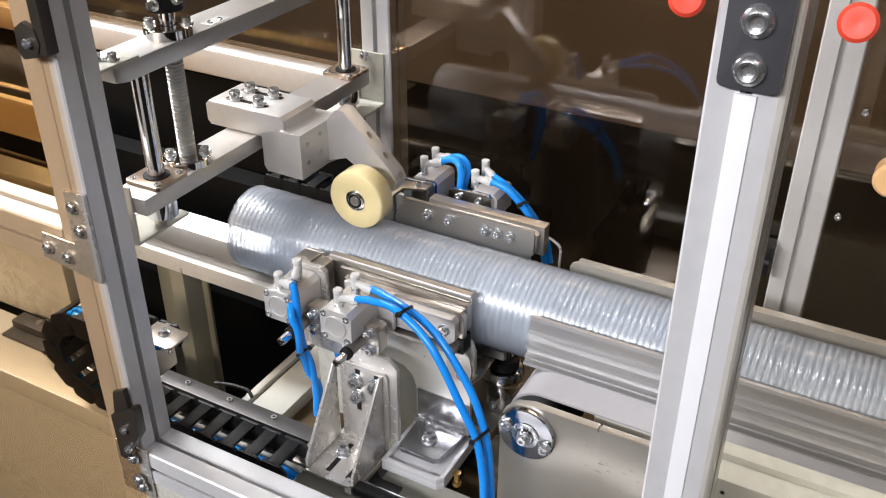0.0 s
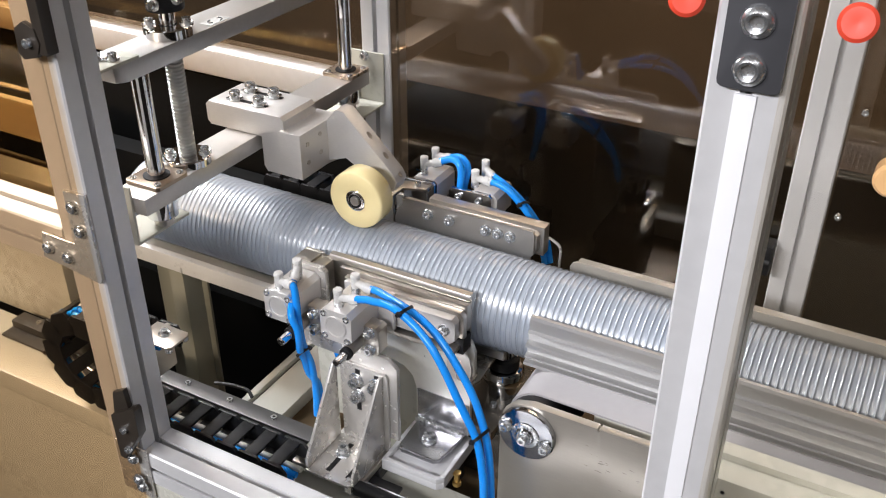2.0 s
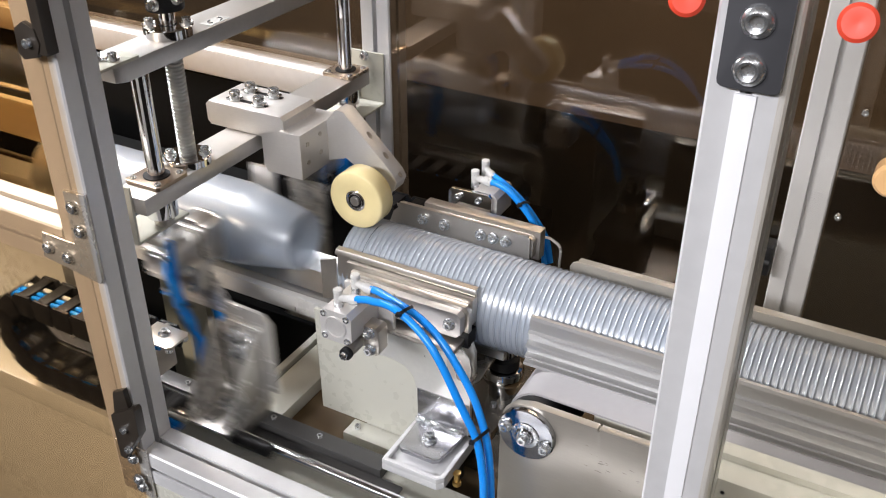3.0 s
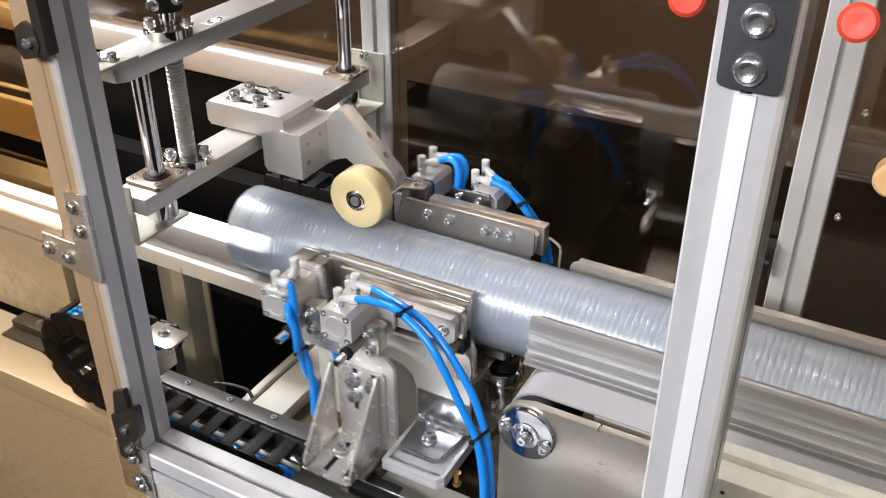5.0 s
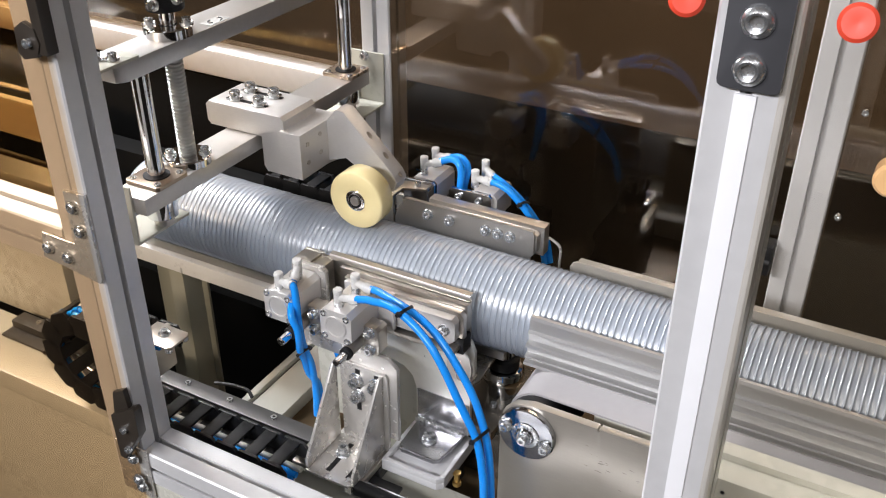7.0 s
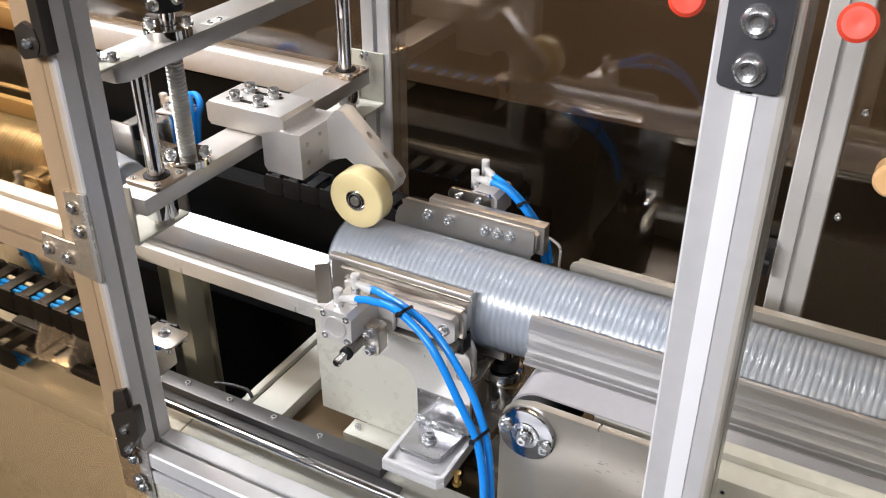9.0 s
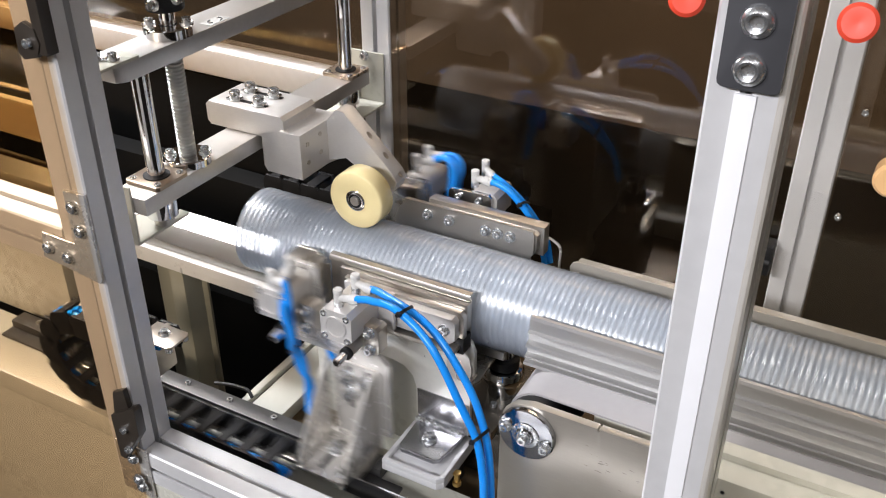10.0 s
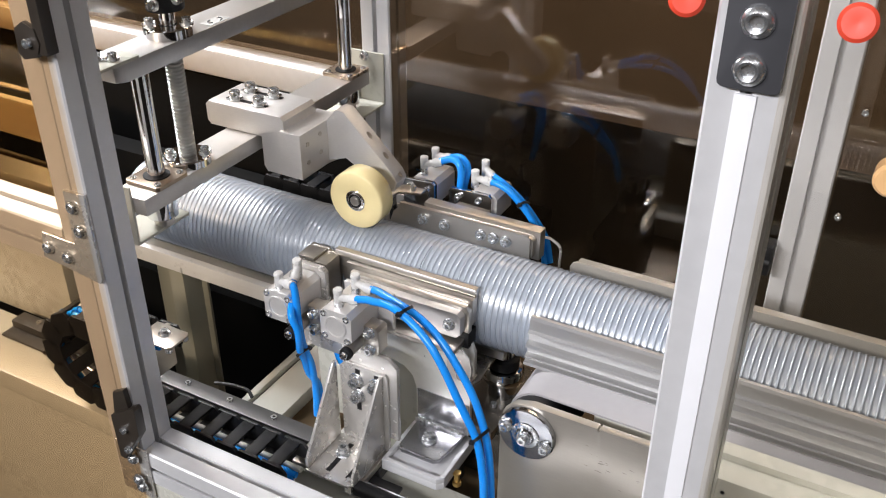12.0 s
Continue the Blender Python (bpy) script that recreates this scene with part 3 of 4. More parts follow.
# ---- grippers ----
def elbow(parent, at, heading, up=0.012, length=0.02):
    """Push-in elbow: zinc stub, white upright body with hexagonal cap, white arm towards the heading (degrees in plan, rise)."""
    x, y, z = at
    e = part("elbow_fitting", turned([(0, 0), (0.0040, 0), (0.0044, 0.0008), (0.0044, up), (0, up)], at, "z", 14), ZINC, parent)
    part("elbow_body", turned([(0, up), (0.0040, up), (0.0043, up + 0.001), (0.0043, up + 0.0090), (0, up + 0.0090)], at, "z", 18), WHITE, e, "white plastic elbow")
    part("cap", turned([(0, up + 0.0092), (0.0044, up + 0.0092), (0.0047, up + 0.0098), (0.0047, up + 0.0130), (0.0042, up + 0.0136), (0, up + 0.0136)], at, "z", 8), WHITE, e)
    a, rise = heading
    d = Vector((math.cos(radians(a)) * math.cos(radians(rise)), math.sin(radians(a)) * math.cos(radians(rise)), math.sin(radians(rise))))
    turn = d.to_track_quat("Z", "Y").to_matrix().to_4x4()
    start = Vector((x, y, z + up + 0.0048))
    arm = turned([(0, 0), (0.0038, 0), (0.0038, length * 0.62), (0.0050, length * 0.66), (0.0050, length * 0.94), (0.0046, length), (0, length)], (0, 0, 0), "z", 18)
    part("elbow_arm", arm, WHITE, e, m=Matrix.Translation(start) @ turn)
    part("release_ring", turned([(0.0037, 0), (0.0045, 0), (0.0045, 0.0014), (0.0048, 0.0016), (0.0048, 0.0026), (0.0037, 0.0028)], (0, 0, 0), "z", 18), WHITE, e, m=Matrix.Translation(start + d * (length + 0.0001)) @ turn)
    return start + d * length, d


def tie(parent, p, q, r=0.0046):
    """Cable tie drawn round two hoses whose centres are p and q."""
    p, q = Vector(p), Vector(q)
    across = (q - p).normalized()
    mid, half = (p + q) / 2, (q - p).length / 2
    along = Vector((0.75, -0.15, -0.65))
    along = (along - along.dot(across) * across).normalized()
    up = along.cross(across)
    bm, rings, n = bmesh.new(), [], 28
    for k in range(n):
        c, sn = math.cos(2 * math.pi * k / n), math.sin(2 * math.pi * k / n)
        o = mid + across * (c * r + (half if c > 0 else -half)) + up * sn * r
        w = (across * c + up * sn) * 0.0008
        rings.append([bm.verts.new(v) for v in (o - along * 0.0014, o - along * 0.0014 + w, o + along * 0.0014 + w, o + along * 0.0014)])
    for a, b in zip(rings, rings[1:] + rings[:1]):
        for k in range(4):
            bm.faces.new((a[k], a[(k + 1) % 4], b[(k + 1) % 4], b[k]))
    bmesh.ops.recalc_face_normals(bm, faces=bm.faces)
    t = part("cable_tie", bm, BLACK, parent)
    part("tie_head", box(-0.0022, 0.0022, -0.0018, 0.0018, -0.0018, 0.0018, 0.0005), BLACK, t, m=Matrix.Translation(mid - across * (half + r + 0.001)))
    return t


def cylinder(parent, cx, cz, y0, y1, sign, h=0.0172):
    """Compact air cylinder along y; its cap faces sign (-1: the operator)."""
    c = 0.005
    out = [(-h + c, -h), (h - c, -h), (h, -h + c), (h, h - c), (h - c, h), (-h + c, h), (-h, h - c), (-h, -h + c)]
    body = part("air_cylinder", extrude([(cx + a, cz + b) for a, b in out], abs(y1 - y0), 0.0006, Matrix.Translation((0, min(y0, y1), 0)) @ XZ), ALU_W, parent, "compact aluminium air cylinder")
    yf = y0 if sign < 0 else y1
    face = "-y" if sign < 0 else "y"
    part("end_cap", turned([(0, 0.0006), (0.0095, 0.0006), (0.010, 0.0016), (0.0115, 0.0016), (0.012, 0)], (0, 0, 0), "z", 32), ALU_W, body, m=Matrix.Translation((cx, yf, cz)) @ FACING[face])
    for sx, sz in ((1, 1), (-1, -1), (-1, 1), (1, -1)):
        screw(M4, (cx + sx * 0.0122, yf + 0.003 * (1 if sign < 0 else -1), cz + sz * 0.0122), face, body)
    return body


def guide(parent, cx, cz, ytip):
    g = part("guide_sleeve", turned([(0.0043, 0), (0.0056, 0), (0.0060, 0.0008), (0.0060, 0.016), (0.0052, 0.0165), (0.0052, 0.020), (0.0064, 0.0205), (0.0064, 0.030)], (cx, ytip + 0.016, cz), "y", 26), STEEL, parent)
    part("sleeve_ring", turned([(0.0043, -0.0052), (0.0058, -0.0052), (0.0063, -0.0046), (0.0063, 0), (0.0043, 0)], (cx, ytip + 0.0159, cz), "y", 26), BLACK, g)
    h = part("housing", extrude([(cx + 0.004, cz - 0.012), (cx + 0.018, cz - 0.012), (cx + 0.021, cz - 0.009), (cx + 0.021, cz + 0.016), (cx + 0.018, cz + 0.019), (cx + 0.004, cz + 0.019)], 0.016, 0.0010, Matrix.Translation((0, ytip + 0.036, 0)) @ XZ), STEEL, parent)
    for dz in (-0.006, 0.013):
        screw(M5, (cx + 0.0115, ytip + 0.036, cz + dz), "-y", h)


CLOSE = 0.0105


def fixed_front():
    t = thing("front_gripper", "stainless front gripper with air cylinder and blue hoses", "gripper", "stack grippers")
    # stand: polished arch plate, welded foot on an aluminium block
    arch = [(0.098, 0.8645), (0.098, 0.905), (0.094, 0.918), (0.084, 0.927), (0.070, 0.930), (0.035, 0.930), (0.035, 0.990), (0.15, 0.990), (0.160, 0.982), (0.164, 0.972), (0.164, 0.9455), (0.160, 0.9400), (0.160, 0.8645)]
    part("arch_plate", extrude(arch, 0.005, 0.0006, Matrix.Translation((0, -0.056, 0)) @ XZ), BLASTED, t, "blasted stainless arch plate")
    part("polished_leg", box(0.1, 0.1595, -0.0575, -0.0562, 0.8645, 0.905, 0.0004), ANGLE, t, "polished steel leg plate")
    foot = part("foot_plate", extrude([(0.103, -0.100), (0.107, -0.104), (0.145, -0.104), (0.149, -0.100), (0.155, -0.0565), (0.101, -0.0565)], 0.006, 0.001, Matrix.Translation((0, 0, 0.8585))), ANGLE, t, "polished steel foot angle")
    part("weld", hose([(0.099 + k * 0.006, -0.0590 + 0.0008 * (k % 2), 0.8655 + 0.0006 * ((k * 7) % 3)) for k in range(10)], 0.0028, 8), ZINC, foot, "rough weld bead")
    screw(M6, (0.127, -0.080, 0.8645), "z", foot)
    blk = part("foot_block", extrude([(0.095, -0.121), (0.157, -0.121), (0.163, -0.115), (0.163, -0.045), (0.095, -0.045)], 0.0082, 0.0008, Matrix.Translation((0, 0, 0.8441))), ALU, t, "thick aluminium foot block with raised rim")
    part("rim", extrude([(0.095, -0.0565), (0.095, -0.121), (0.157, -0.121), (0.163, -0.115), (0.163, -0.0565), (0.1585, -0.0565), (0.1585, -0.1135), (0.1555, -0.1165), (0.0995, -0.1165), (0.0995, -0.0565)], 0.0062, 0.0005, Matrix.Translation((0, 0, 0.8523))), ALU, blk)
    part("brass_plug", turned([(0, 0), (0.0045, 0), (0.0045, 0.004), (0.003, 0.0045), (0.003, 0.014), (0.0042, 0.0145), (0.0042, 0.0165), (0, 0.0165)], (0.166, -0.094, 0.833), "z", 12), BRASS, t, "small brass vent plug")
    # added black block that stands for the dark gap under the foot block
    part("gap_shade", box(0.105, 0.152, -0.0965, -0.05, 0.8005, 0.8439, 0.001), BLACK, t)
    part("back_plate", extrude([(-0.0285, 0.822), (-0.030, 0.956), (0.12, 0.956), (0.12, 0.8005), (0.03, 0.8005), (0.03, 0.822)], 0.004, 0.0004, Matrix.Translation((0, -0.050, 0)) @ XZ), CREAM, t, "cream painted back plate")
    lug = part("lug", box(0.015, 0.09, -0.075, -0.0505, 0.8005, 0.822, 0.0012), CREAM, t)
    screw(M4, (0.026, -0.062, 0.822), "z", lug)
    # cylinder, guide and fittings
    part("mount", box(0.050, 0.156, -0.0835, -0.0562, 0.985, 0.9905, 0.0008), STEEL, t)
    part("side_wing", extrude([(0.141, 0.9455), (0.141, 0.982), (0.157, 0.984), (0.1655, 0.975), (0.168, 0.961), (0.166, 0.9455)], 0.002, 0.0004, Matrix.Translation((0, -0.0705, 0)) @ XZ), PLATE, t)
    body = cylinder(t, 0.0605, 1.018, -0.136, -0.090, -1)
    part("flange", box(0.040, 0.094, -0.0898, -0.0845, 0.995, 1.036, 0.001), ALU_W, body)
    guide(t, 0.0725, 0.9940, -0.152)
    a, da = elbow(body, (0.0585, -0.126, 1.0345), (2, 8), 0.0055, 0.020)
    b, db = elbow(body, (0.0645, -0.106, 1.0345), (-4, -6), 0.0120, 0.017)
    part("hose", hose([a - da * 0.004, (0.0900, -0.1275, 1.0530), (0.1003, -0.1302, 1.0560), (0.1146, -0.1344, 1.0605), (0.1296, -0.1386, 1.0610), (0.1486, -0.1428, 1.0545), (0.1641, -0.1470, 1.0455), (0.1794, -0.1512, 1.0300), (0.1994, -0.1554, 0.9990), (0.2178, -0.1596, 0.9702), (0.2262, -0.1638, 0.9440), (0.2310, -0.1680, 0.9116), (0.2330, -0.1720, 0.8300)], 0.0036), BLUE, t, "blue polyurethane air hose")
    part("hose", hose([b - db * 0.004, (0.0900, -0.1085, 1.0510), (0.0976, -0.1112, 1.0518), (0.1125, -0.1164, 1.0525), (0.1272, -0.1216, 1.0530), (0.1461, -0.1268, 1.0503), (0.1645, -0.1320, 1.0430), (0.1816, -0.1372, 1.0300), (0.2038, -0.1424, 1.0036), (0.2184, -0.1476, 0.9760), (0.2274, -0.1528, 0.9480), (0.2332, -0.1580, 0.9035), (0.2350, -0.1620, 0.8300)], 0.0036), BLUE, t, "blue polyurethane air hose")
    tie(t, (0.1330, -0.1393, 1.0602), (0.1300, -0.1223, 1.0528))
    tie(t, (0.2178, -0.1596, 0.9702), (0.2205, -0.1486, 0.9705))
    jaw = jaw_part(t, -1, -0.0, 0.159)
    return t, jaw


def jaw_part(t, s, x0, x1):
    """Long jaw: folded sheet against the stack, steel bars and aluminium bar behind it. s: -1 front, 1 back."""
    ys = sorted((s * 0.0545, s * 0.0565))
    top = 1.0365 if s < 0 else 1.053
    if s < 0:
        jaw = part("jaw", extrude([(x0 + 0.002, 0.975), (x0 + 0.002, top), (x1, top), (x1, 0.985), (x1 - 0.03, 0.975)], 0.002, 0.0003, Matrix.Translation((0, ys[0], 0)) @ XZ), STEEL, t, "long brushed steel clamping jaw")
        part("tab", extrude([(-0.018, 0.972), (-0.018, 1.019), (0.001, 1.026), (0.001, 0.978)], 0.002, 0.0003, Matrix.Translation((0, ys[0] - 0.0023, 0)) @ XZ), STEEL, jaw)
        part("lip", extrude([(-0.0600, 1.0345), (-0.0580, 1.0380), (-0.0525, 1.0388), (-0.0525, 1.0375), (-0.0566, 1.0366), (-0.0600, 1.0325)], x1 - x0 - 0.002, m=Matrix.Translation((x0 + 0.002, 0, 0)) @ YZ), STEEL, jaw)
        # roller's yellow reflection in the polished lip, modelled as a coloured strip
        part("roller_reflection", extrude([(-0.058, 1.0368), (-0.0515, 1.0362), (-0.0515, 1.0352), (-0.058, 1.0355)], 0.05, m=Matrix.Translation((0.03, 0, 0)) @ YZ), YELLOW, jaw, "pale yellow strip standing in for the roller's reflection")
        part("steel_bar", box(x0 + 0.019, x1 + 0.001, -0.0655, -0.057, 1.003, 1.0315, 0.0008), STEEL, jaw)
        part("middle_bar", extrude([(x0 + 0.028, 0.998), (x0 + 0.028, 1.0265), (x1 - 0.003, 1.0265), (x1 + 0.001, 1.022), (x1 + 0.001, 0.998)], 0.007, 0.0008, Matrix.Translation((0, -0.0728, 0)) @ XZ), STEEL, jaw)
        al = part("aluminium_bar", extrude([(x0 + 0.035, 0.996), (x0 + 0.035, 1.0235), (x1 - 0.007, 1.0235), (x1 - 0.003, 1.0195), (x1 - 0.003, 1.001), (x1 - 0.008, 0.996)], 0.0095, 0.0008, Matrix.Translation((0, -0.0825, 0)) @ XZ), ALU_W, jaw)
        screw(M5, (x1 - 0.0145, -0.0825, 1.0105), "-y", al)
        part("rubber_strip", box(x0 + 0.07, x1 + 0.001, -0.0728, -0.0572, 0.980, 0.9975, 0.0005), BLACK, jaw)
        part("slide_rod", rod(0.0041, 0.072, (0.0725, -0.1560, 0.9940), "y", 24, 0.0011), CHROME, jaw)
    else:
        jaw = part("jaw", extrude([(0.0095, 0.975), (0.0095, 1.028), (0.014, 1.040), (0.0200, 1.046), (0.0180, 1.0505), (x1, 1.0505), (x1, 1.026), (x1 - 0.003, 1.023), (x1 - 0.003, 0.99)], 0.002, 0.0003, Matrix.Translation((0, ys[0], 0)) @ XZ), STEEL, t, "long brushed steel clamping jaw")
        part("lip", extrude([(0.0545, 1.0505), (0.0545, 1.0528), (0.0575, 1.0528), (0.0575, 1.0505)], x1 - 0.024, m=Matrix.Translation((0.022, 0, 0)) @ YZ), STEEL, jaw)
        part("steel_bar", extrude([(0.020, 1.028), (0.020, 1.0490), (x1 - 0.002, 1.0490), (x1 + 0.002, 1.0460), (x1 + 0.002, 1.028)], 0.008, 0.0008, Matrix.Translation((0, 0.0580, 0)) @ XZ), STEEL, jaw)
        part("rear_bar", box(0.045, x1 + 0.006, 0.0665, 0.0800, 1.02, 1.0530, 0.0012), STEEL, jaw)
        for px in (0.0506, 0.0764, 0.1188, 0.133, 0.147):
            screw(M5, (px, 0.0545, 1.0405), "-y", jaw)
    return jaw


def fixed_back():
    t = thing("back_gripper", "stainless back gripper with air cylinder and blue hoses", "gripper", "stack grippers")
    part("stand_plate", box(0.06, 0.13, 0.088, 0.096, 0.8005, 1.035, 0.001), STEEL, t)
    body = cylinder(t, 0.092, 1.0385, 0.102, 0.140, 1, 0.0165)
    part("flange", extrude([(0.0525, 1.026), (0.0525, 1.0505), (0.0555, 1.0545), (0.1005, 1.0560), (0.1040, 1.0525), (0.1040, 1.026)], 0.0056, 0.0008, Matrix.Translation((0, 0.0962, 0)) @ XZ), CHROME, body, "polished mounting flange")
    for px in (0.0655, 0.0895):
        screw(M4, (px, 0.0962, 1.0475), "-y", body)
    a, da = elbow(body, (0.0775, 0.111, 1.054), (-4, -2), 0.007, 0.018)
    b, db = elbow(body, (0.0790, 0.133, 1.054), (-30, -22), 0.010, 0.014)
    part("hose", hose([a - da * 0.004, (0.1000, 0.1090, 1.0660), (0.1072, 0.1086, 1.0655), (0.1187, 0.1082, 1.0610), (0.1326, 0.1078, 1.0501), (0.1455, 0.1074, 1.0365), (0.1577, 0.1070, 1.0182), (0.166, 0.107, 0.985)], 0.0036), BLUE, t, "blue polyurethane air hose")
    part("hose", hose([b - db * 0.004, (0.1000, 0.1238, 1.0625), (0.1074, 0.1226, 1.0600), (0.1224, 0.1202, 1.0519), (0.1338, 0.1178, 1.0440), (0.1477, 0.1154, 1.0315), (0.1629, 0.1130, 1.0120), (0.170, 0.112, 0.985)], 0.0036), BLUE, t, "blue polyurethane air hose")
    tie(t, (0.1345, 0.1078, 1.0485), (0.1345, 0.1178, 1.0435))
    part("end_bracket", hose([(0.162, 0.089, 1.0275), (0.1745, 0.089, 1.0290), (0.181, 0.089, 1.0270), (0.1887, 0.089, 1.0204), (0.189, 0.089, 1.0), (0.189, 0.089, 0.96)], 0.0015, 8), PLATE, t)
    return t, jaw_part(t, 1, 0.0, 0.173)


FRONT, FRONT_JAW = fixed_front()
BACK, BACK_JAW = fixed_back()


def moving_front():
    t = thing("front_carriage", "travelling front gripper carriage with stainless bracket and air cylinder", "gripper carriage", "stack grippers")
    br = part("bracket_base", extrude([(0.0335, -0.167), (0.0835, -0.167), (0.089, -0.160), (0.089, -0.093), (0.0335, -0.093)], 0.003, 0.0004, Matrix.Translation((0, 0, 0.8515))), PLATE, t, "folded stainless bracket with slots")
    up = part("bracket_back", extrude([(0.040, 0.855), (0.040, 0.946), (0.045, 0.952), (0.092, 0.952), (0.095, 0.948), (0.095, 0.855)], 0.003, 0.0004, Matrix.Translation((0, -0.106, 0)) @ XZ), PLATE, t)
    for x0 in (0.0335, 0.087):
        part("gusset", extrude([(-0.165, 0.855), (-0.165, 0.866), (-0.112, 0.950), (-0.1065, 0.950), (-0.1065, 0.855)], 0.003, 0.0005, Matrix.Translation((x0, 0, 0)) @ YZ), PLATE, br)
    for px, pz in ((0.060, 0.935), (0.061, 0.916), (0.0825, 0.936)):
        screw(M6, (px, -0.106, pz), "-y", up)
    for px, z0, z1 in ((0.061, 0.897, 0.948), (0.0825, 0.915, 0.948)):
        part("slot", box(px - 0.0026, px + 0.0026, -0.1064, -0.1058, z0, z1, 0), BLACK, up, smooth=False)
    screw(M6, (0.055, -0.130, 0.8545), "z", br)
    part("slot", box(0.0524, 0.0576, -0.158, -0.115, 0.8543, 0.8549, 0), BLACK, br, smooth=False)
    part("slot", box(0.0754, 0.0806, -0.158, -0.125, 0.8543, 0.8549, 0), BLACK, br, smooth=False)
    mount = part("mount_plate", extrude([(0.045, 0.87), (0.045, 0.955), (-0.012, 0.956), (-0.020, 0.965), (-0.020, 1.0), (0.035, 1.0), (0.050, 0.972), (0.094, 0.970), (0.104, 0.960), (0.104, 0.87)], 0.005, 0.0008, Matrix.Translation((0, -0.1025, 0)) @ XZ), PLATE, t)
    part("slide_block", box(0.012, 0.092, -0.160, -0.100, 0.8435, 0.8512, 0.0015), STEEL, t)
    adj = part("adjuster", rod(0.0075, 0.05, (0.088, -0.158, 0.848), "x"), BLACK, t, "black adjuster with steel nut")
    part("nut", turned([(0, 0), (0.0085, 0), (0.0085, 0.009), (0, 0.009)], (0.078, -0.158, 0.848), "x", 6), ZINC, adj)
    body = cylinder(t, -0.0045, 1.019, -0.136, -0.090, -1, 0.0165)
    part("flange", extrude([(-0.022, 0.995), (-0.022, 1.036), (-0.018, 1.041), (0.014, 1.041), (0.018, 1.037), (0.018, 0.965), (0.008, 0.965), (0.008, 0.995)], 0.006, 0.0008, Matrix.Translation((0, -0.0896, 0)) @ XZ), PLATE, t)
    guide(t, 0.0100, 0.9955, -0.152)
    a, da = elbow(body, (-0.0072, -0.128, 1.0335), (-8, 4), 0.0050, 0.015)
    b, db = elbow(body, (-0.0013, -0.106, 1.0345), (-75, -32), 0.0085, 0.012)
    part("hose", hose([a - da * 0.003, a + da * 0.004 + Vector((0, 0, -0.001)), (0.0150, -0.1330, 1.0290), (0.0158, -0.1340, 1.0170), (0.0172, -0.1345, 1.0020), (0.0180, -0.1340, 0.9880), (0.0185, -0.1310, 0.9740), (0.0205, -0.1260, 0.9540), (0.0200, -0.1230, 0.9350), (0.0190, -0.1200, 0.9203), (0.0160, -0.1180, 0.8800)], 0.0036), BLUE, t, "blue polyurethane air hose")
    part("hose", hose([b - db * 0.003, b + db * 0.005, (0.0060, -0.1250, 1.0310), (0.0150, -0.1420, 1.0200), (0.0215, -0.1430, 1.0050), (0.0215, -0.1420, 0.9900), (0.0190, -0.1390, 0.9780), (0.0170, -0.1310, 0.9600), (0.0160, -0.1250, 0.9400), (0.0185, -0.1150, 0.9178), (0.0165, -0.1120, 0.8800)], 0.0036), BLUE, t, "blue polyurethane air hose")
    part("hose", hose([(0.031, -0.095, 0.985), (0.030, -0.097, 0.965), (0.038, -0.1, 0.945), (0.055, -0.1, 0.932)], 0.0036), BLUE, t, "blue polyurethane air hose")
    tie(t, (0.0187, -0.1300, 0.9722), (0.0185, -0.1375, 0.9735))
    jaw = part("jaw", extrude([(-0.0275, 0.98), (-0.0275, 1.036), (-0.006, 1.036), (-0.006, 1.0335), (0.0005, 1.0335), (0.0005, 0.98)], 0.004, 0.0006, Matrix.Translation((0, -0.0585, 0)) @ XZ), STEEL, t, "short brushed steel clamping jaw")
    part("jaw_top", box(-0.0275, -0.008, -0.082, -0.0586, 1.0335, 1.0362, 0.0006), STEEL, jaw)
    part("jaw_block", box(-0.0265, 0.0065, -0.0825, -0.0587, 0.99, 1.0333, 0.001), STEEL, jaw)
    part("slide_rod", rod(0.0041, 0.072, (0.0100, -0.1560, 0.9955), "y", 24, 0.0011), CHROME, jaw)
    return t, jaw


